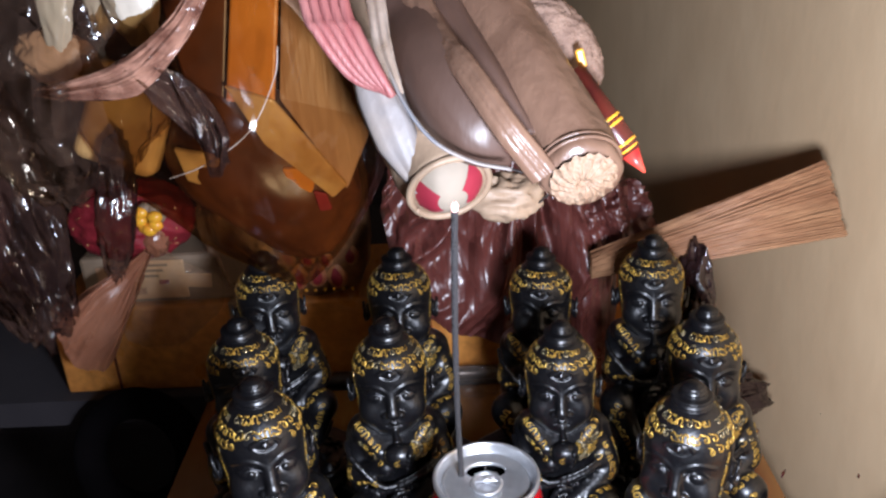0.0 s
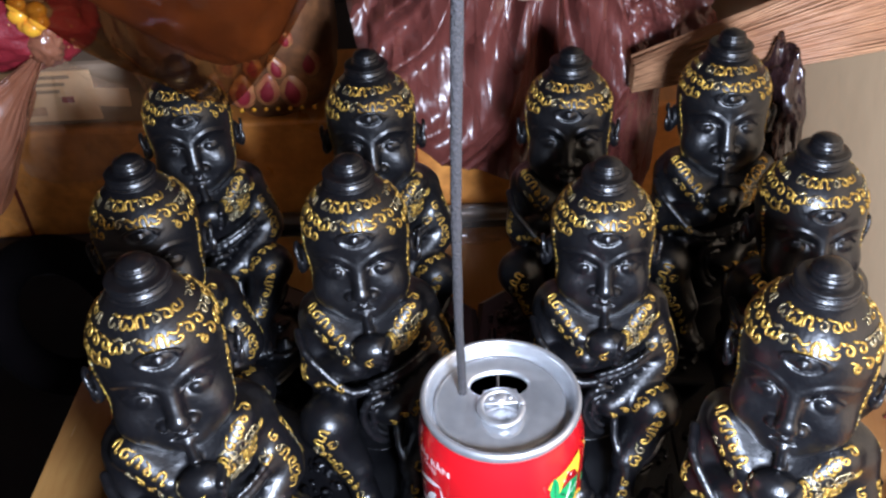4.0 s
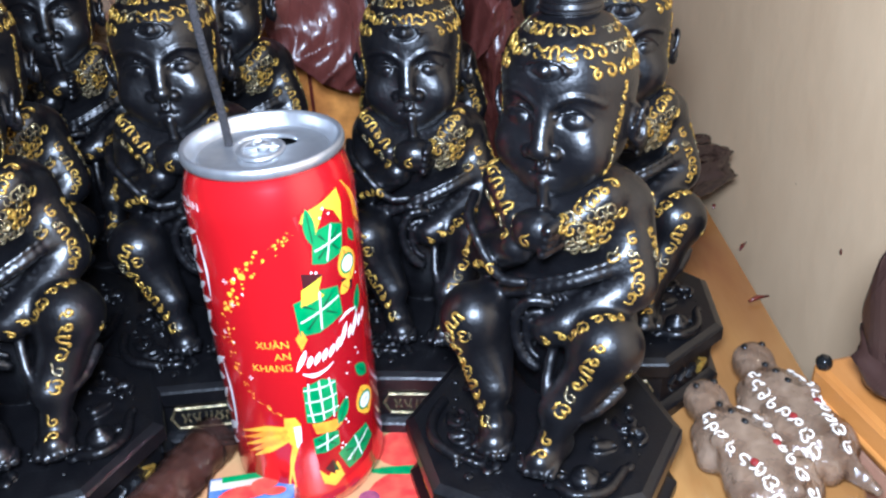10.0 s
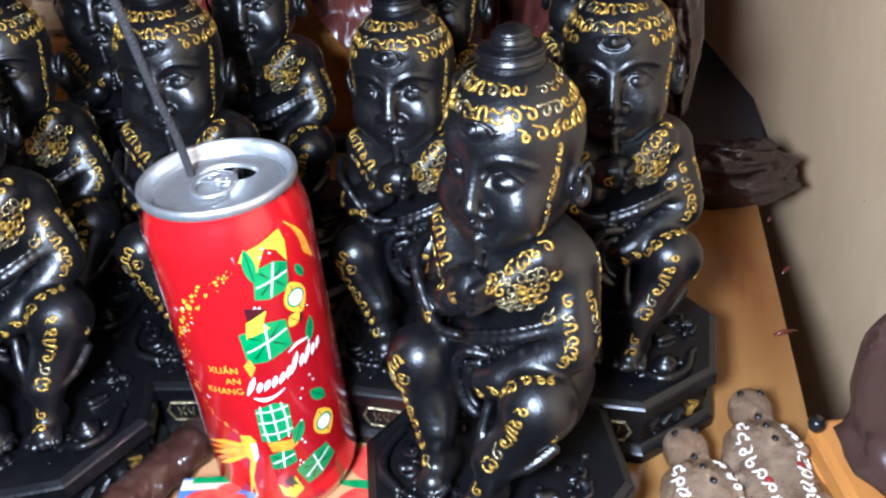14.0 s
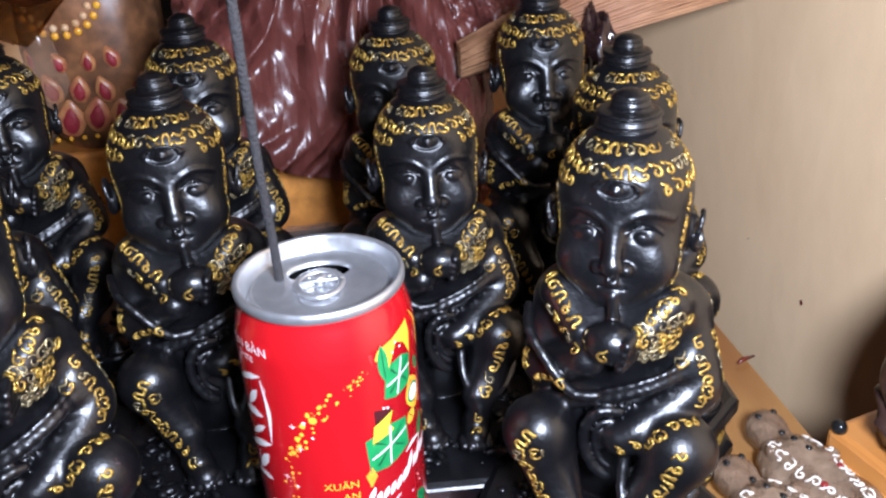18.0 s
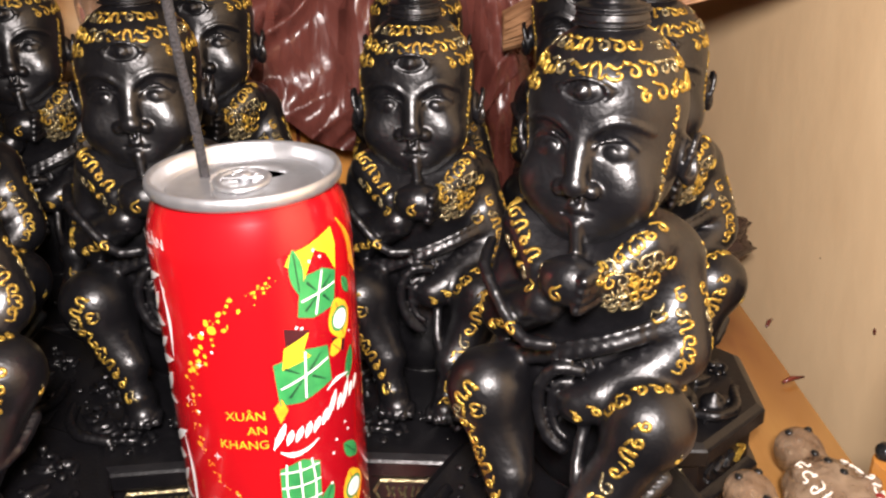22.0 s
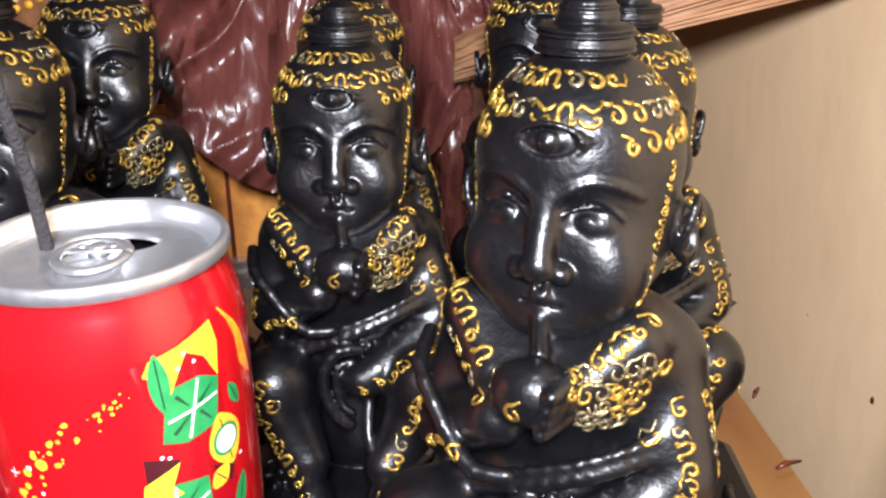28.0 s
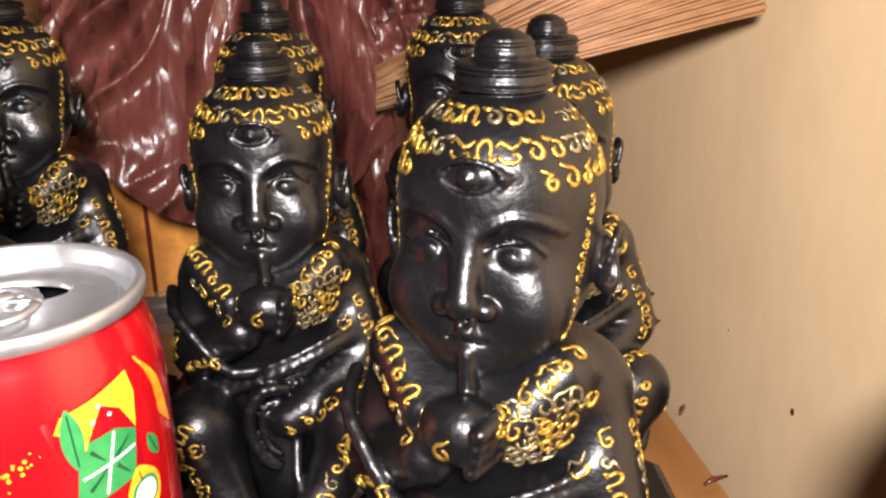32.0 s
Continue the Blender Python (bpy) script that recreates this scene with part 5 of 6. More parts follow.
# patterned gift bag with red petals
gift, add = based("patterned_bag", "dark gift bag printed with red petals and gold scrolls", "bag", (-0.10, 0.70, 0.083))
add("body", lump((-0.123, 0.700, 0.150), (0.044, 0.042, 0.075), 0.05, 1.6, 2.0, 64, 40, power=0.7), PETAL_BG)
rng = random.Random(14)
on_bag = lambda x, z: 0.700 - 0.0435 * (1 - min(1, abs((x + 0.123) / 0.052)) ** 3) * (1 - abs((z - 0.15) / 0.085) ** 4)
narrow = lambda p, n: Vector((p.x * (1 - 0.5 * max(0, n.z)), p.y, p.z))
for row in range(3):
    for k in range(4):
        x = -0.155 + 0.0165 * k + (0.009 if row % 2 else 0) + rng.uniform(-0.002, 0.002)
        z = 0.108 + 0.0175 * row + rng.uniform(-0.002, 0.002)
        size, lean = 1.45 - 0.28 * row + rng.uniform(-0.15, 0.15), rng.uniform(-25, 25)
        petal = add("petal", lump((x, on_bag(x, z), z), (0.0060 * size, 0.0026, 0.0082 * size), 0.05, 1.5, row + k, 14, 10, turn=lean, pull=narrow), PETAL)
        add("petal_heart", lump((x, on_bag(x, z) - 0.0020, z - 0.001), (0.0034 * size, 0.0014, 0.0056 * size), 0.0, 1, 0, 10, 6, turn=lean, pull=narrow), RED_CLOTH, petal)
for r, n in ((0.020, 18), (0.025, 22)):
    for k in range(n):
        a = 2 * math.pi * k / n
        x, z = -0.132 + r * math.cos(a), 0.182 + r * math.sin(a) * 0.9
        add("gold_bead", lump((x, on_bag(x, z) - 0.001, z), (0.0024, 0.0014, 0.0024), 0, 1, 0, 8, 5), PALE_CARD if n < 20 else YELLOW)
add("gold_scroll", tube_bm(curve_pts([(-0.15, 0.660, 0.196), (-0.138, 0.657, 0.186), (-0.124, 0.656, 0.192), (-0.114, 0.656, 0.182), (-0.10, 0.658, 0.19)], 30), 0.0016, 6), YELLOW)
for k in range(9):
    add("gold_bead", lump((-0.158 + 0.008 * k, 0.6585, 0.0945), (0.0016, 0.0012, 0.0016), 0, 1, 0, 10, 6), YELLOW)

pouch, add = based("clear_film_pouch", "crumpled clear film pouch over pale tan paper behind the statues", "pouch", (-0.172, 0.67, 0.083))
add("paper", lump((-0.174, 0.680, 0.160), (0.036, 0.012, 0.060), 0.12, 1.2, 5.1, 50, 40, (1.6, 1, 0.6), 6, octaves=3), PALE_CARD)
add("film", lump((-0.172, 0.668, 0.160), (0.043, 0.020, 0.068), 0.16, 1.3, 8.4, 90, 70, (1.8, 1, 0.5), 6, octaves=4), POUCH_FILM)



# big red-brown plastic bag, gathered above and full of long folds
bag, add = based("red_brown_plastic_bag", "bulging glossy red-brown plastic bag full of folds", "bag", (0.04, 0.66, 0.083))
add("back", lump((0.036, 0.690, 0.160), (0.080, 0.040, 0.095), 0.10, 1.2, 7.3, 90, 60, (2.0, 2.0, 0.6), -25), BROWN_FILM)
add("front_folds", folded_sheet((0.062, 0.662, 0.285), [(-0.058, 0.662, 0.215), (-0.066, 0.650, 0.165), (-0.050, 0.636, 0.108), (-0.014, 0.628, 0.074), (0.030, 0.627, 0.064), (0.072, 0.632, 0.078), (0.108, 0.644, 0.120), (0.128, 0.658, 0.172)], 3.2, 0.030, 3.0), BROWN_FILM, plabel="long folds that run down from the gathered top")
neck = part("knotted_bag_end", lump((0.118, 0.655, 0.150), (0.040, 0.032, 0.034), 0.28, 1.5, 3.1, 120, 80, (1.6, 1.2, 1), 30, octaves=5), BROWN_FILM)
tagged(neck, "crumpled end of red-brown plastic film under the broom", "bag")
for c, r, sd, lab in (((0.168, 0.560, 0.118), (0.013, 0.026, 0.048), 5.2, "dark brown crumpled film standing behind a statue"), ((0.205, 0.592, 0.014), (0.040, 0.020, 0.022), 8.8, "dark brown crumpled film scrap on the table's edge"), ((0.105, 0.640, 0.085), (0.020, 0.020, 0.090), 2.6, "twisted red-brown film hanging by the carton")):
    scrap = part("film_scrap", lump(c, r, 0.20, 1.3, sd, 80, 60, octaves=4), BROWN_FILM if c[0] < 0.15 else SCRAP_FILM)
    tagged(scrap, lab, "plastic film", "film scraps")

# rod and clear film behind the tabletop
rod, add = based("dark_rod", "dark metal rod lying behind the tabletop", "rod", (0.07, 0.6525, 0.0))
add("rod", tube_bm([(-0.20, 0.6550, 0.0065), (0.16, 0.6550, 0.0065)], 0.0062, 20), STEEL)
clear = part("clear_film", lump((0.0, 0.632, 0.012), (0.042, 0.011, 0.013), 0.25, 1.8, 6.0, 50, 26), CLEAR, smooth=False)
tagged(clear, "crumpled strip of clear film at the table's back edge", "plastic film")

# broom of palm ribs
broom, add = based("palm_broom", "broom of thin dry palm ribs lying behind the statues", "broom", (0.12, 0.60, 0.12))
rng = random.Random(4)
HEAD, TIP1, TIP2 = Vector((0.098, 0.590, 0.140)), Vector((0.2460, 0.550, 0.2300)), Vector((0.2655, 0.545, 0.1765))
for i in range(280):
    t = (i + rng.random()) / 280
    tip = TIP1.lerp(TIP2, t) + Vector((rng.uniform(-0.002, 0.0015), rng.uniform(-0.0035, 0.0035), rng.uniform(-0.0006, 0.0006)))
    root = HEAD + Vector((0, rng.uniform(-0.006, 0.006), (0.5 - t) * 0.016 + rng.uniform(-0.002, 0.002)))
    mid = root.lerp(tip, 0.5) + Vector((0, rng.uniform(-0.002, 0.002), rng.uniform(-0.0008, 0.0008)))
    add("rib", tube_bm([root, mid, tip], [0.0008, 0.0008, 0.0006], 5), BAMBOO)

# round thing beside the table, its deep shade put into the colour
tyre, add = based("rubber_ring", "rubber ring coloured near-black for the shade beside the table", "ring", (-0.29, 0.615, -0.1))
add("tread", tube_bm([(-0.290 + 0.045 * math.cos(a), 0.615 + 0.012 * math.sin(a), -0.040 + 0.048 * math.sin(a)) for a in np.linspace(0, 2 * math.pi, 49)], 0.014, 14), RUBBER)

# ---- things hanging over the statues ----
rail, add = based("hanging_rail", "dark wooden rail above the altar from which bags hang", "rail", (-0.1, 0.50, 0.6))
add("bar", tube_bm([(-0.9, 0.50, 0.60), (0.29, 0.50, 0.60)], 0.012, 16), DARK)


def strip_bm(pts, widths, thick, wob=0.0, seed=0.0, n=30, across=10, out=(0, -1, 0)):
    """A flat, bent strip with rounded pleats along its length."""
    line = curve_pts(pts, n)
    m = len(line)
    up = Vector(out)
    bm = bmesh.new()
    sides = ([], [])
    for i, p in enumerate(line):
        t = i / (m - 1)
        d = (line[min(i + 1, m - 1)] - line[max(i - 1, 0)]).normalized()
        s = d.cross(up).normalized()
        o = s.cross(d).normalized()
        w = float(np.interp(t, np.linspace(0, 1, len(widths)), widths))
        for face, sg in ((sides[0], 1), (sides[1], -1)):
            row = []
            for k in range(across + 1):
                u = 2 * k / across - 1
                bulge = thick * sg * (1 - u ** 4) * 0.5 + wob * crease((u * 1.6, t * 0.5, 0.0), 1.3, seed, 4)
                row.append(bm.verts.new(p + s * (u * w / 2) + o * bulge))
            face.append(row)
    for face, flip in ((sides[0], False), (sides[1], True)):
        for a, b in zip(face, face[1:]):
            for k in range(across):
                q = (a[k], a[k + 1], b[k + 1], b[k])
                bm.faces.new(q[::-1] if flip else q)
    bmesh.ops.remove_doubles(bm, verts=bm.verts, dist=1e-5)
    bmesh.ops.recalc_face_normals(bm, faces=bm.faces)
    return bm


def teardrop(p, n):
    """Draws an ellipsoid out to a tip below and a neck above."""
    if n.z < 0:
        k = 1 - 0.50 * (-n.z) ** 1.5
    else:
        k = 1 - 0.35 * n.z ** 2
    return Vector((p.x * k + (0.024 * -n.z if n.z < 0 else -0.02 * n.z), p.y * k, p.z))


amber, add = based("amber_plastic_bag", "hanging see-through amber brown plastic bag with packets inside", "bag", (-0.125, 0.47, 0.6))
add("film", lump((-0.124, 0.470, 0.310), (0.084, 0.060, 0.108), 0.08, 0.9, 1.7, 80, 60, (1.2, 1.2, 0.7), 0, teardrop, octaves=3), AMBER_FILM)
NECK = curve_pts([(-0.145, 0.47, 0.40), (-0.14, 0.475, 0.46), (-0.132, 0.49, 0.53), (-0.13, 0.50, 0.595)], 16)
add("neck", tube_bm(NECK, [float(np.interp(i / (len(NECK) - 1), (0, 0.3, 1), (0.042, 0.016, 0.008))) for i in range(len(NECK))], 16), AMBER_FILM)
add("filling", lump((-0.112, 0.478, 0.268), (0.052, 0.040, 0.056), 0.10, 1.3, 6.6, 60, 40, pull=teardrop), DARK_AMBER, plabel="dark brown filling")


def panel(pts, thick=0.004):
    """A stiff flat packet from its corners, with rounded edges."""
    bm = bmesh.new()
    face = bm.faces.new([bm.verts.new(p) for p in pts])
    face.normal_update()
    n = face.normal.copy()
    back = bmesh.ops.extrude_face_region(bm, geom=[face])
    bmesh.ops.translate(bm, vec=n * thick, verts=[v for v in back["geom"] if isinstance(v, bmesh.types.BMVert)])
    bmesh.ops.recalc_face_normals(bm, faces=bm.faces)
    bmesh.ops.bevel(bm, geom=bm.edges[:], offset=thick * 0.35, segments=2, affect="EDGES", profile=0.5)
    return bm


add("orange_packet", panel([(-0.101, 0.440, 0.410), (-0.078, 0.440, 0.410), (-0.0915, 0.430, 0.3193), (-0.1163, 0.430, 0.3205)]), AMBER_BOX, smooth=False, plabel="bright orange packet")
add("gold_band", panel([(-0.1155, 0.428, 0.3290), (-0.0920, 0.428, 0.3210), (-0.0600, 0.442, 0.2680), (-0.0690, 0.444, 0.2600), (-0.1000, 0.432, 0.2960)]), GOLD_CARD, smooth=False, plabel="golden folded strip")
add("brown_packet", panel([(-0.0788, 0.446, 0.410), (-0.0500, 0.446, 0.410), (-0.0420, 0.440, 0.3052), (-0.0610, 0.446, 0.2640), (-0.0900, 0.436, 0.3190)]), BROWN_CARD, smooth=False, plabel="grained brown packet")
add("dark_packet", panel([(-0.150, 0.446, 0.410), (-0.104, 0.446, 0.410), (-0.1180, 0.436, 0.3200), (-0.1380, 0.438, 0.3300)]), DARK_AMBER, smooth=False)
# orange glow in the lower bag, made as a coloured panel
add("lower_packet", panel([(-0.0945, 0.440, 0.2800), (-0.0750, 0.440, 0.2790), (-0.0873, 0.448, 0.2420)]), AMBER_BOX, smooth=False, plabel="orange panel standing in for a glow through the film")
add("lower_packet", panel([(-0.151, 0.440, 0.294), (-0.126, 0.438, 0.289), (-0.131, 0.442, 0.268), (-0.148, 0.444, 0.274)]), GOLD_CARD, smooth=False, plabel="golden patch low in the bag")
# red glow beside it, also a coloured panel
add("red_tag", panel([(-0.0790, 0.441, 0.2660), (-0.0720, 0.441, 0.2640), (-0.0700, 0.443, 0.2540), (-0.0770, 0.443, 0.2530)], 0.002), RED_CLOTH, smooth=False)
add("film_fold", tube_bm(curve_pts([(-0.0815, 0.407, 0.352), (-0.0847, 0.405, 0.337), (-0.0993, 0.402, 0.3129), (-0.1238, 0.402, 0.2969), (-0.1450, 0.410, 0.2880)], 30), 0.0006, 8, 0.6), GLINT_FILM, plabel="shiny edge of folded film")
add("twisted_band", strip_bm([(-0.104, 0.420, 0.405), (-0.1174, 0.410, 0.3743), (-0.1308, 0.404, 0.3579), (-0.152, 0.402, 0.3420), (-0.183, 0.410, 0.3352), (-0.205, 0.42, 0.333)], [0.010, 0.010, 0.013, 0.018, 0.010, 0.004], 0.003, 0.0035, 9.0, 60, 22), BAND_FILM, plabel="glossy twisted band of pinkish film")
for pts, w, sd in (([(-0.155, 0.404, 0.350), (-0.136, 0.401, 0.336), (-0.122, 0.400, 0.318), (-0.112, 0.402, 0.298)], [0.006, 0.020, 0.018, 0.004], 4.0), ([(-0.130, 0.402, 0.342), (-0.122, 0.399, 0.330), (-0.116, 0.399, 0.312), (-0.118, 0.401, 0.292)], [0.004, 0.012, 0.016, 0.006], 8.0)):
    add("crumpled_fold", strip_bm(pts, w, 0.002, 0.0050, sd, 50, 24), DARK_FILM, plabel="crumpled glossy fold of film")

smoke, add = based("clear_brown_bag", "crinkled clear and smoke-brown plastic bag hanging beside the amber one", "bag", (-0.225, 0.46, 0.6))
add("film", lump((-0.205, 0.452, 0.345), (0.062, 0.042, 0.075), 0.18, 1.5, 3.3, 130, 90, (1.5, 1.3, 0.8), 10, octaves=5), SMOKE_FILM)
add("tail", lump((-0.263, 0.455, 0.270), (0.030, 0.024, 0.092), 0.22, 1.5, 5.9, 120, 90, (1.5, 1.2, 0.6), -6, octaves=5), DARK_FILM, plabel="dark crumpled lower film")
add("tail", lump((-0.188, 0.440, 0.262), (0.010, 0.008, 0.040), 0.24, 1.5, 2.9, 60, 60, (1.5, 1.2, 0.6), 12, octaves=5), DARK_FILM, plabel="dark crumpled lower film")
add("neck", tube_bm(curve_pts([(-0.205, 0.46, 0.41), (-0.20, 0.47, 0.50), (-0.20, 0.50, 0.60)], 12), 0.014, 12), SMOKE_FILM)
add("tan_brick", box_bm(0.046, 0.020, 0.056, 0.007, pose(-0.1800, 0.462, 0.3060, -14, 22, 0), 4), GOLD_CARD, smooth=False, plabel="golden tan block")
# white packets whose bright colour carries the clear bag's glints
for x, y, z, rx, rz, ry, sd in ((-0.192, 0.432, 0.378, 0.009, 0.028, 8, 1.0), (-0.154, 0.428, 0.378, 0.013, 0.026, -6, 2.0), (-0.172, 0.438, 0.386, 0.008, 0.030, 3, 3.0)):
    add("white_packet", lump((x, y, z), (rx, 0.005, rz), 0.16, 1.5, sd, 40, 40, (1.5, 1, 0.8), ry), WHITE_CARD)
add("tan_packet", lump((-0.198, 0.436, 0.3450), (0.020, 0.007, 0.013), 0.22, 1.6, 4.4, 50, 30, (1.4, 1, 1.2), 20), BROWN_CARD)
plum, add = based("plum_cloth", "plum-coloured cloth hanging in the shade", "cloth", (-0.275, 0.47, 0.6))
add("cloth", lump((-0.285, 0.475, 0.40), (0.026, 0.03, 0.19), 0.12, 1.6, 7.7, 40, 40, (2, 2, 0.3)), PLUM)


def roll(axis, radius, mat, add, name="cover", wob=0.06, seed=0.0, n=48, flare=None, steps=34, folds=0.0):
    """A rolled cloth along an axis, with soft folds along its length."""
    pts = curve_pts(axis, steps)
    bm = bmesh.new()
    rows = []
    for i, p in enumerate(pts):
        d = (pts[min(i + 1, len(pts) - 1)] - pts[max(i - 1, 0)]).normalized()
        a = d.cross(Vector((0, 1, 0))).normalized()
        b = a.cross(d).normalized()
        t = i / (len(pts) - 1)
        r = radius * (np.interp(t, *flare) if flare else 1)
        row = []
        for k in range(n):
            ang = 2 * math.pi * k / n
            w = 1 + wob * noise.noise(Vector((1.6 * math.cos(ang) + seed, 1.6 * math.sin(ang), t * 1.2 + seed))) + 0.3 * wob * crease((math.cos(ang), math.sin(ang), t * 0.8), 2.0, seed)
            w += folds * crease((math.cos(ang), math.sin(ang), t * 5.0), 1.1, seed + 3, 3)
            row.append(bm.verts.new(p + a * (r * w * math.cos(ang)) + b * (r * w * math.sin(ang))))
        rows.append(row)
    for x, y in zip(rows, rows[1:]):
        for k in range(n):
            bm.faces.new((x[k], x[(k + 1) % n], y[(k + 1) % n], y[k]))
    bm.faces.new(rows[0])
    bm.faces.new(rows[-1][::-1])
    bmesh.ops.recalc_face_normals(bm, faces=bm.faces)
    return add(name, bm, mat)


tan, add = based("satin_roll", "tan satin cloth roll with a gathered lace end", "cloth roll", (0.03, 0.40, 0.6))
E0, E1 = Vector((0.0548, 0.349, 0.2980)), Vector((0.0520, 0.366, 0.3065))
AX = (E1 - E0).normalized()
roll([E0 + AX * 0.004, E1, (0.0345, 0.394, 0.3345), (0.0165, 0.424, 0.3662), (-0.01, 0.47, 0.44), (-0.03, 0.50, 0.59)], 0.0182, SATIN, add, "cover", 0.08, 2.0, flare=([0, 0.04, 0.10, 0.2, 1], [0.86, 1.0, 0.97, 1.02, 1.0]), folds=0.035)
SA = AX.cross(Vector((0, 0, 1))).normalized()
SB = SA.cross(AX).normalized()
for d, r in ((0.010, 0.0184), (0.013, 0.0182)):
    add("hem", tube_bm([E0 + AX * d + (SA * math.cos(a) + SB * math.sin(a)) * r for a in np.linspace(0, 2 * math.pi, 49)], 0.0009, 8), SATIN)
# gathered rosette of lace in the open end
rose = bmesh.new()
rows = []
for j in range(15):
    rr = 0.0150 * (j / 14) ** 0.85
    row = []
    for k in range(96):
        a = 2 * math.pi * k / 96
        h = 0.0045 * (1 - (rr / 0.0150) ** 2) + 0.0011 * math.sin(17 * a + 9 * rr / 0.0150) * (rr / 0.0150) + 0.0012 * crease((math.cos(a) * rr * 300, math.sin(a) * rr * 300, 0), 0.6, 2.0, 3) - (0.004 * math.exp(-(rr / 0.003) ** 2))
        row.append(rose.verts.new(E0 + AX * 0.003 + SA * (rr * math.cos(a)) + SB * (rr * math.sin(a)) - AX * h))
    rows.append(row)
for x, y in zip(rows, rows[1:]):
    for k in range(96):
        rose.faces.new((x[k], x[(k + 1) % 96], y[(k + 1) % 96], y[k]))
bmesh.ops.remove_doubles(rose, verts=rose.verts, dist=1e-6)
bmesh.ops.recalc_face_normals(rose, faces=rose.faces)
add("lace_end", rose, LACE, plabel="gathered cream lace")
add("folded_edge", strip_bm([(0.0370, 0.349, 0.3030), (0.0215, 0.350, 0.3242), (0.0060, 0.368, 0.3448), (-0.0150, 0.408, 0.3693), (-0.05, 0.46, 0.45), (-0.06, 0.50, 0.59)], [0.013, 0.0125, 0.012, 0.016, 0.016], 0.005, 0.0010, 2.0, 50, 12), SATIN)
roll([(0.030, 0.366, 0.3130), (0.0160, 0.380, 0.3360), (0.002, 0.405, 0.358), (-0.015, 0.44, 0.39)], 0.008, TAUPE, add, "inner_fold", 0.15, 8.0)

taupe, add = based("taupe_wrap", "wide taupe satin wrap hanging beside the tan roll", "cloth", (-0.01, 0.42, 0.6))
roll([(0.0250, 0.369, 0.3030), (0.0061, 0.378, 0.3200), (-0.0085, 0.398, 0.3420), (-0.0215, 0.433, 0.3680), (-0.055, 0.47, 0.45), (-0.07, 0.50, 0.59)], 0.0185, TAUPE, add, "wrap", 0.10, 7.0, flare=([0, 0.05, 0.14, 0.3, 1], [0.22, 0.55, 0.9, 1.05, 1.0]))
add("pale_hem", tube_bm(curve_pts([(0.0231, 0.350, 0.3059), (0.0051, 0.350, 0.3109), (-0.0123, 0.352, 0.3226), (-0.0258, 0.365, 0.3438), (-0.0332, 0.392, 0.3717), (-0.045, 0.42, 0.42)], 40), 0.0015, 8, 0.6), PALE)
add("clear_edge", strip_bm([(-0.0225, 0.362, 0.338), (-0.0290, 0.372, 0.355), (-0.0320, 0.385, 0.372), (-0.036, 0.40, 0.40)], [0.003, 0.008, 0.009, 0.010], 0.002, 0.002, 2.2), GLINT_FILM, plabel="strip of clear film")

tube, add = based("cream_tube", "cream cloth tube with a red and white ball in its end", "cloth tube", (-0.02, 0.44, 0.6))
SL = [Vector(p) for p in ((-0.0040, 0.3745, 0.2895), (-0.0095, 0.392, 0.2990), (-0.0225, 0.416, 0.3180), (-0.034, 0.445, 0.3471), (-0.06, 0.48, 0.42), (-0.10, 0.50, 0.595))]
roll(SL, 0.0215, CREAM, add, "sleeve", 0.08, 5.0, flare=([0, 0.06, 0.2, 0.5, 1], [0.90, 0.96, 1.10, 1.0, 0.7]))
D0 = (SL[1] - SL[0]).normalized()
up = D0.cross(Vector((0, 1, 0))).normalized()
fw = up.cross(D0).normalized()
add("rim", tube_bm([SL[0] + (up * math.cos(a) + fw * math.sin(a)) * 0.0192 for a in np.linspace(0, 2 * math.pi, 49)], 0.0018, 8), CREAM)
BC, BR = SL[0] + D0 * 0.0100, 0.0188
ball = add("ball", lump(BC, (BR, BR, BR), 0.0, 1, 0, 48, 30), BALL_WHITE)


def ball_patch(a0, a1, r0, r1):
    """A curved red panel on the ball's open side."""
    bm = bmesh.new()
    grid = []
    for i in range(9):
        row = []
        for j in range(9):
            a, t = radians(a0 + (a1 - a0) * i / 8), radians(r0 + (r1 - r0) * j / 8)
            d = -D0 * math.cos(t) + (up * math.cos(a) + fw * math.sin(a)) * math.sin(t)
            row.append(bm.verts.new(BC + d * (BR + 0.0003)))
        grid.append(row)
    for x, y in zip(grid, grid[1:]):
        for j in range(8):
            bm.faces.new((x[j], x[j + 1], y[j + 1], y[j]))
    bmesh.ops.recalc_face_normals(bm, faces=bm.faces)
    add("red_patch", bm, CRIMSON, ball)


ball_patch(-62, 22, 24, 66)
ball_patch(118, 208, 20, 66)
add("pale_side", strip_bm([(-0.0165, 0.372, 0.2900), (-0.0265, 0.376, 0.3121), (-0.0334, 0.382, 0.3323), (-0.040, 0.39, 0.355)], [0.008, 0.020, 0.022, 0.016], 0.006, 0.001, 1.2), PALE, plabel="pale blue side panel")
paper = part("crumpled_paper", lump((0.024, 0.404, 0.272), (0.017, 0.012, 0.011), 0.25, 1.8, 2.2, 40, 28), CREAM)
tagged(paper, "crumpled tan paper stuffed beside the cream tube", "paper")
pink, add = based("pink_cloth", "gathered pink cloth strip hanging beside the amber bag", "cloth", (-0.05, 0.44, 0.6))
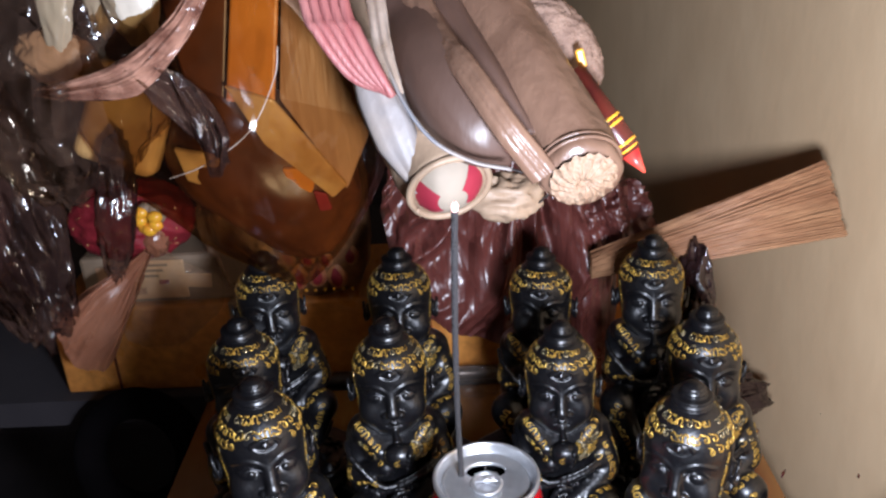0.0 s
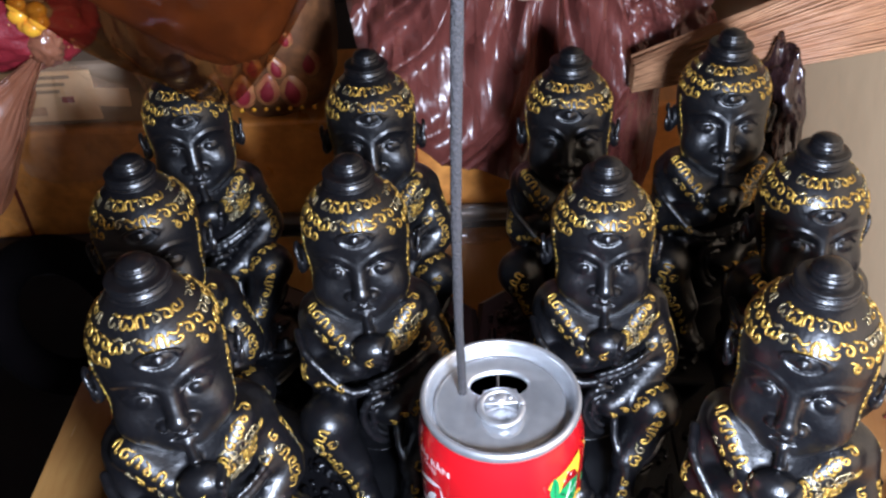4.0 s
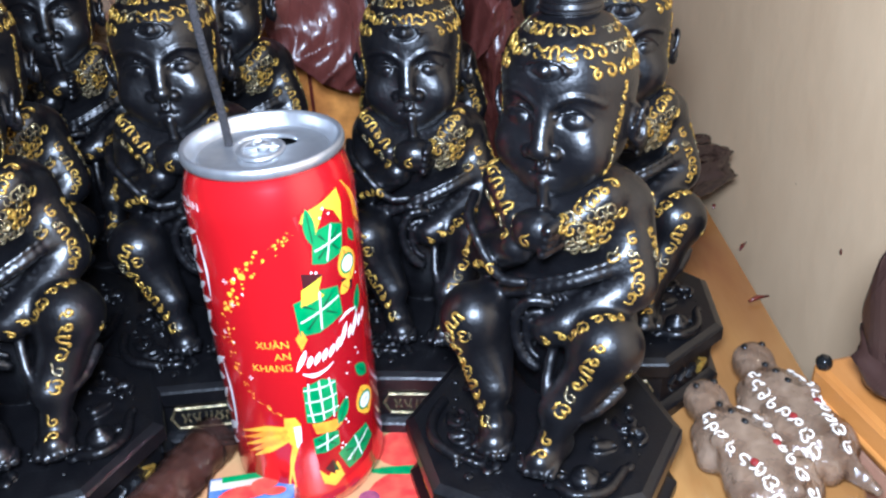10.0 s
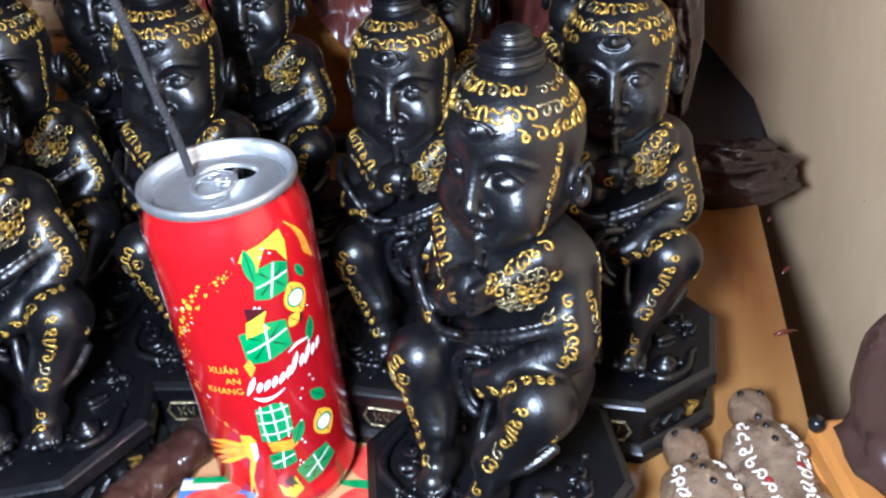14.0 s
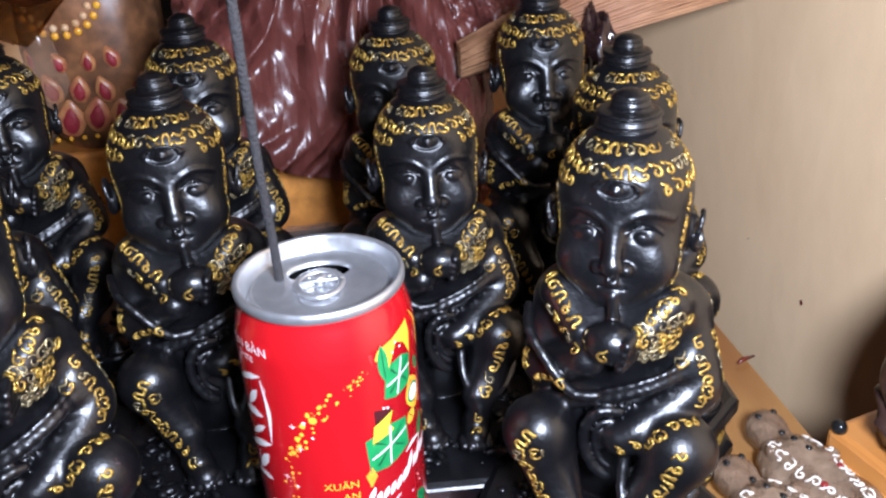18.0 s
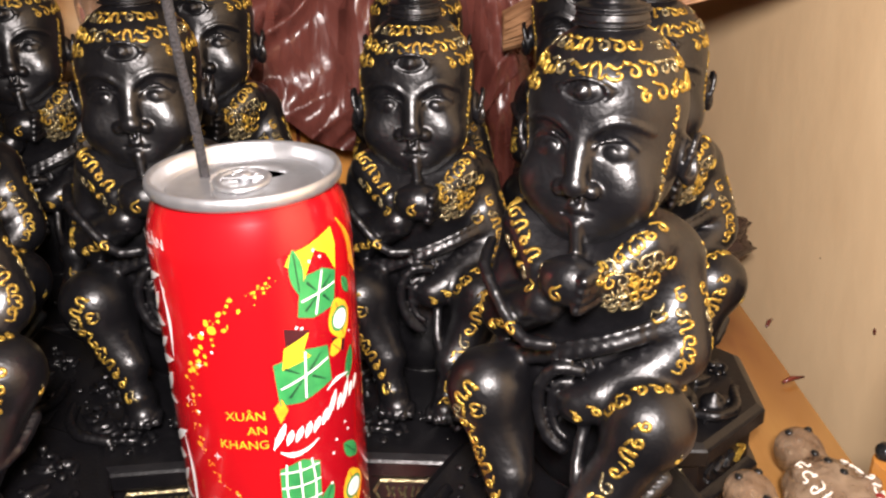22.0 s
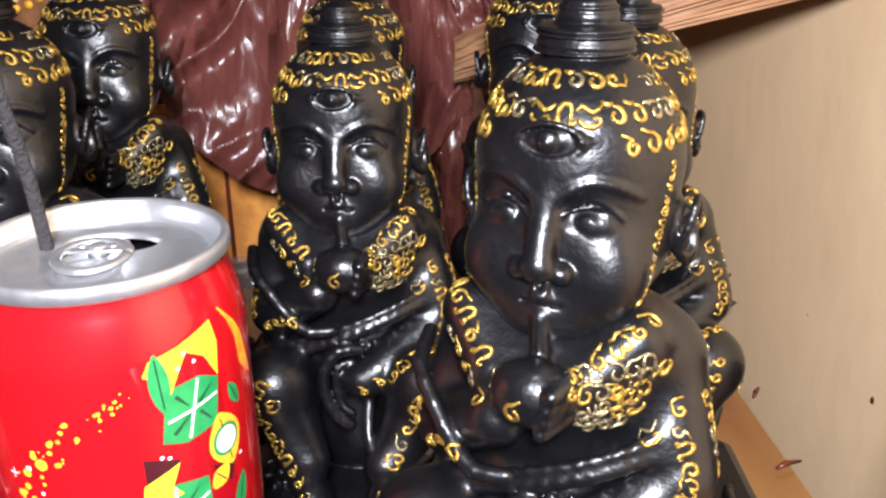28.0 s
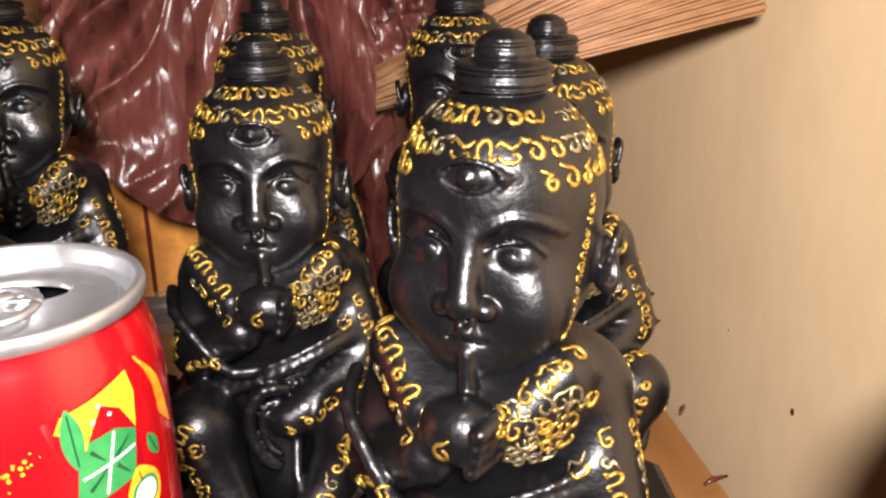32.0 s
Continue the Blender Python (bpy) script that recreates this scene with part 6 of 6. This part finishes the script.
for k in range(5):
    o = 0.0042 * k
    add("pleat", tube_bm(curve_pts([(-0.0265 - 0.2 * o, 0.373 + 0.001 * k, 0.3345 + 0.1 * o), (-0.033 - 0.7 * o, 0.374 + 0.001 * k, 0.3465 - 0.2 * o), (-0.041 - o, 0.379, 0.3625), (-0.0465 - o, 0.386, 0.376), (-0.06 - o, 0.42, 0.45), (-0.07, 0.49, 0.595)], 36), 0.0034, 10, 0.7), PINK)
pouch, add = based("fleece_pouch", "tan fleece pouch hanging behind the satin roll", "pouch", (0.06, 0.44, 0.6))
add("pouch", lump((0.0510, 0.425, 0.3420), (0.017, 0.013, 0.029), 0.09, 3.0, 6.1, 60, 50, turn=-38), FLEECE)
add("strap", tube_bm(curve_pts([(0.038, 0.43, 0.37), (0.03, 0.46, 0.46), (0.02, 0.50, 0.595)], 12), 0.006, 10), TAUPE)
add("gold_tag", box_bm(0.004, 0.003, 0.009, 0.001, pose(0.0600, 0.404, 0.3400, 0, -15, 0)), YELLOW, smooth=False)
crayon, add = based("maroon_crayon", "maroon pointed crayon with yellow bands stuck behind the roll", "crayon", (0.07, 0.40, 0.33))
T0, T1 = Vector((0.0885, 0.3860, 0.2883)), Vector((0.055, 0.402, 0.334))
ax = (T1 - T0).normalized()
add("shaft", tube_bm([T0 + ax * 0.012, T0 + ax * 0.018, T1], [0.0052, 0.0066, 0.0070], 18), MAROON)
add("tip", tube_bm([T0, T0 + ax * 0.004, T0 + ax * 0.0125], [0.0006, 0.0020, 0.0052], 18), PRINT_RED)
for k, d in enumerate((0.0135, 0.0165, 0.027, 0.030)):
    add("yellow_band", tube_bm([T0 + ax * d, T0 + ax * (d + 0.0014)], (0.0058, 0.0066, 0.0071, 0.0071)[k], 18), YELLOW)
cord = part("grey_strings", tube_bm(curve_pts([(0.020, 0.372, 0.300), (0.033, 0.368, 0.296), (0.043, 0.372, 0.288), (0.038, 0.380, 0.278)], 20), 0.0006, 6), STEEL)
tagged(cord, "thin grey string trailing below the rolls", "string")

# ---- small things at the front of the table ----
# printed fruit on the table's covering sheet
sheet, add = based("printed_sheet", "worn plastic sheet printed with red apples and grapes on the tabletop", "table sheet", (0.03, 0.35, 0))
bm = bmesh.new()
edge = [(-0.075, 0.312), (-0.03, 0.306), (0.02, 0.307), (0.066, 0.306), (0.075, 0.33), (0.072, 0.37), (0.05, 0.385), (-0.04, 0.388), (-0.078, 0.37), (-0.082, 0.335)]
v = [bm.verts.new((x, y, 0.0003)) for x, y in edge]
w = [bm.verts.new((x, y, 0.0008)) for x, y in edge]
bm.faces.new(w)
for i in range(len(edge)):
    j = (i + 1) % len(edge)
    bm.faces.new((v[i], v[j], w[j], w[i]))
add("sheet", bm, PRINT_CREAM, smooth=False)


def fruit(x, y, rx, ry, mat, name="printed_fruit", z=0.0010):
    bm = bmesh.new()
    c = [bm.verts.new((x + rx * math.cos(a), y + ry * math.sin(a), z)) for a in np.linspace(0, 2 * math.pi, 25)[:-1]]
    bm.faces.new(c)
    add(name, bm, mat, smooth=False)


fruit(0.050, 0.328, 0.020, 0.016, PRINT_RED, "printed_apple")
fruit(0.047, 0.356, 0.016, 0.012, PRINT_RED, "printed_apple")
fruit(0.058, 0.372, 0.012, 0.009, PRINT_RED, "printed_apple")
fruit(-0.055, 0.372, 0.014, 0.010, GREEN, "printed_leaf")
fruit(-0.062, 0.362, 0.012, 0.008, ORANGE, "printed_apple", 0.0012)
fruit(0.046, 0.3425, 0.016, 0.0025, GREEN, "printed_stalk", 0.0013)
for k in range(7):
    fruit(0.004 + 0.0068 * k % 0.030, 0.3215 + 0.006 * (k // 4), 0.0042, 0.0040, GRAPE, "printed_grape", 0.0012 + 0.0001 * k)

# foil box with a printed top
foil, add = based("foil_box", "small foil-wrapped box with a blue and red printed top", "box", (-0.004, 0.308, 0))
FM = pose(-0.0095, 0.3125, 0.0085, 0, 0, 9)
bm = box_bm(0.034, 0.030, 0.017, 0.0012, None, 3)
bmesh.ops.subdivide_edges(bm, edges=bm.edges[:], cuts=5, use_grid_fill=True)
for v in bm.verts:
    v.co += Vector((1, 1, 1)) * 0.0007 * crease(v.co * 1000, 0.09, 2.0, 3)
bmesh.ops.transform(bm, matrix=FM, verts=bm.verts)
add("wrap", bm, FOIL, smooth=False)
top = add("printed_top", box_bm(0.0315, 0.027, 0.0008, 0.0003, FM @ pose(0, 0, 0.0094)), PRINT_BLUE, smooth=False)
add("pale_band", box_bm(0.0305, 0.005, 0.0005, 0, FM @ pose(0, 0.0095, 0.0100)), WHITE_CARD, top, smooth=False)
for u, w, a, b, lift in ((-0.002, 0.003, 0.009, 0.0035, 0), (0.005, 0.006, 0.005, 0.003, 0.0002), (-0.008, 0.001, 0.004, 0.003, 0.0004), (0.009, 0.001, 0.004, 0.002, 0.0006)):
    bm = bmesh.new()
    bm.faces.new([bm.verts.new(FM @ Vector((u + a * math.cos(t), w + b * math.sin(t), 0.0107 + lift))) for t in np.linspace(0, 2 * math.pi, 17)[:-1]])
    add("red_motif", bm, PRINT_RED, top, smooth=False)
add("green_edge", box_bm(0.026, 0.003, 0.0004, 0, FM @ pose(0.002, 0.0115, 0.0102)), GREEN, top, smooth=False)
for k in range(3):
    add("text_bar", box_bm(0.006 - 0.001 * k, 0.0004, 0.0022, 0, FM @ pose(-0.004 + 0.006 * k, -0.0158, 0.002)), INK, smooth=False)

# wrapped brown roll
cig, add = based("wrapped_roll", "brown paper roll in crinkled clear film lying on the table", "roll", (-0.045, 0.315, 0))
axis = curve_pts([(-0.0615, 0.279, 0.0120), (-0.054, 0.300, 0.0118), (-0.045, 0.325, 0.0112), (-0.036, 0.350, 0.0105)], 24)
add("roll", tube_bm(axis, [0.0088 + 0.0006 * math.sin(i * 1.7) for i in range(len(axis))], 20), CIGAR)
bm = tube_bm(curve_pts([(-0.0635, 0.274, 0.0122), (-0.054, 0.300, 0.0120), (-0.045, 0.325, 0.0114), (-0.034, 0.356, 0.0100)], 48), [0.0100 + 0.0010 * noise.noise(Vector((i * 0.9, 0, 0))) for i in range(49)], 28)
for v in bm.verts:
    k = crease(v.co * 1000, 0.09, 4.0, 4) * 0.0016
    v.co += Vector((k, k * 0.3, abs(k)))
add("film", bm, ROLL_FILM)


# pair of resin amulets
def resin_body(seed):
    f = Field((-26, -40, -2), (26, 40, 26), 0.9)
    f.ball((0, 28, 10.5), (9.0, 9.2, 8.4), 2.2)
    f.ball((0, 8, 9), (14.5, 15, 9), 4)
    f.ball((0, -10, 8.5), (16, 17, 8.5), 6)
    f.limb((0, -20, 7), (0, -26, 5), 8, 6, 5)
    for s in (-1, 1):
        f.limb((s * 9, 16, 7), (s * 14, 5, 6), 5.0, 4.4, 4)
        f.ball((s * 11.5, -16, 7), (6.5, 9, 6.5), 4)
        f.limb((s * 6, -22, 6), (s * 13, -37, 3.2), 6.0, 2.0, 3)
    rng = random.Random(seed)
    for _ in range(70):
        a = rng.uniform(0, 2 * math.pi)
        r = rng.uniform(0.3, 1)
        f.ball((15 * r * math.cos(a), -2 + 24 * r * math.sin(a), 12 + rng.uniform(-6, 3)), rng.uniform(1.5, 3.6), 0.9)
    v, q = f.mesh()
    me = bpy.data.meshes.new("resin")
    me.from_pydata((v * 0.001).tolist(), [], q.tolist())
    me.materials.append(RESIN)
    me.shade_smooth()
    return me


from mathutils.bvhtree import BVHTree
for idx, (x, y, turn, tail) in enumerate(((0.1790, 0.3340, 2, 1), (0.2030, 0.3580, -4, 2))):
    am = thing("resin_amulet", "grey resin amulet with black beads and white ink marks", "amulet", pose(x, y, 0, 0, 0, turn + 14) @ Matrix.Diagonal((1.0, 1.12, 1.12, 1)), "pair of amulets")
    me = resin_body(idx)
    ob = new("body", me)
    ob.parent = am
    bvh = BVHTree.FromPolygons([v.co for v in me.vertices], [tuple(p.vertices) for p in me.polygons])

    def bead(u, w, r, mat, name):
        h = bvh.ray_cast(Vector((u, w, 0.05)), Vector((0, 0, -1)))[0]
        if h:
            part(name, lump(h, (r, r, r * 0.7), 0, 1, 0, 14, 8), mat, am)
    for u, w in ((-0.004, 0.030), (0.004, 0.030), (0, 0.020), (0.001, 0.014), (0.002, 0.007)):
        bead(u, w, 0.0015, GEM_BLACK, "black_bead")
    for u, w in ((0.008, -0.004), (-0.006, -0.010)):
        bead(u, w, 0.0017, GEM_RED, "red_bead")
    rng = random.Random(40 + idx)
    for s, u0 in ((-1, -0.008), (1, 0.009)):
        for k in range(8):
            w0 = 0.016 - 0.0058 * k
            for st in curl(rng, 0.0046, 0.0044):
                ln = []
                for u, w in st:
                    uu = u0 + 0.002 * s * math.sin(k * 0.8) + u
                    h = bvh.ray_cast(Vector((uu, w0 + w, 0.05)), Vector((0, 0, -1)))
                    if h[0]:
                        ln.append(h[0] + h[1] * 0.0001)
                if len(ln) > 2:
                    part("ink_mark", tube_bm(ln, 0.00042, 5), INK, am)

# orange box beside the table, and what lies on it
crate, add = based("orange_crate", "orange varnished box with a peach-coloured side standing by the table", "box", (0.258, 0.27, -0.5))
CRATE = pose(0.2155, 0.3735, 0, 0, 0, 13)
add("side", box_bm(0.060, 0.25, 0.504, 0.003, CRATE @ pose(0.0345, -0.132, -0.248)), PEACH, smooth=False)
add("lid", box_bm(0.076, 0.262, 0.018, 0.003, CRATE @ pose(0.038, -0.131, 0.0150)), VARNISH, smooth=False)
add("moulding", box_bm(0.004, 0.262, 0.0035, 0.0014, CRATE @ pose(0.0010, -0.131, 0.0110)), VARNISH, smooth=False)
bead = part("black_knob", lump((0.2185, 0.3690, 0.0262), (0.0032, 0.0035, 0.0034), 0.1, 2, 1, 18, 12), GEM_BLACK)
tagged(bead, "small black knob on the box's corner", "knob")
bag, add = based("brown_plastic_bag", "dark brown plastic bag with stiff flat folds on the orange box", "bag", (0.262, 0.345, 0.024))
def angular(centre, radii, seed, count=16, bevel=0.004):
    """A stiff bag: flat panels between soft ridges."""
    rng = random.Random(seed)
    bm = bmesh.new()
    for k in range(count):
        z = 1 - 2 * (k + 0.5) / count
        a, r = 2.4 * k + rng.uniform(-0.3, 0.3), math.sqrt(1 - z * z)
        g = rng.uniform(0.86, 1.10)
        bm.verts.new((centre[0] + radii[0] * g * r * math.cos(a), centre[1] + radii[1] * g * r * math.sin(a), centre[2] + radii[2] * g * z))
    out = bmesh.ops.convex_hull(bm, input=bm.verts)
    bmesh.ops.delete(bm, geom=[v for v in out["geom_interior"] if isinstance(v, bmesh.types.BMVert)], context="VERTS")
    bmesh.ops.dissolve_limit(bm, angle_limit=radians(14), verts=bm.verts, edges=bm.edges)
    bmesh.ops.bevel(bm, geom=bm.edges[:], offset=bevel, segments=3, affect="EDGES", profile=0.5)
    return bm


add("body", angular((0.272, 0.352, 0.066), (0.056, 0.037, 0.052), 6), MAUVE_FILM, smooth=False)
add("skirt", lump((0.275, 0.345, 0.034), (0.050, 0.036, 0.018), 0.22, 1.1, 7.1, 60, 24, (1.4, 1, 1), 10, octaves=3), MAUVE_FILM, plabel="glossy crumpled lower edge")
# bits of incense stick and scraps by the table's edge
for x, y, z, a, l in ((0.230, 0.509, 0.0022, 35, 0.010), (0.222, 0.455, 0.0022, 70, 0.012), (0.2275, 0.56, 0.0022, 20, 0.006)):
    d = Vector((math.sin(radians(a)), math.cos(radians(a)), 0)) * l / 2
    p = Vector((x, y, z))
    b = part("wood_splinter", tube_bm([p - d, p - d * 0.2 + Vector((0, 0, 0.001)), p + d], [0.0007, 0.0012, 0.0005], 8), MAROON)
    tagged(b, "small dark wood splinter at the table's edge", "splinter", "splinters")
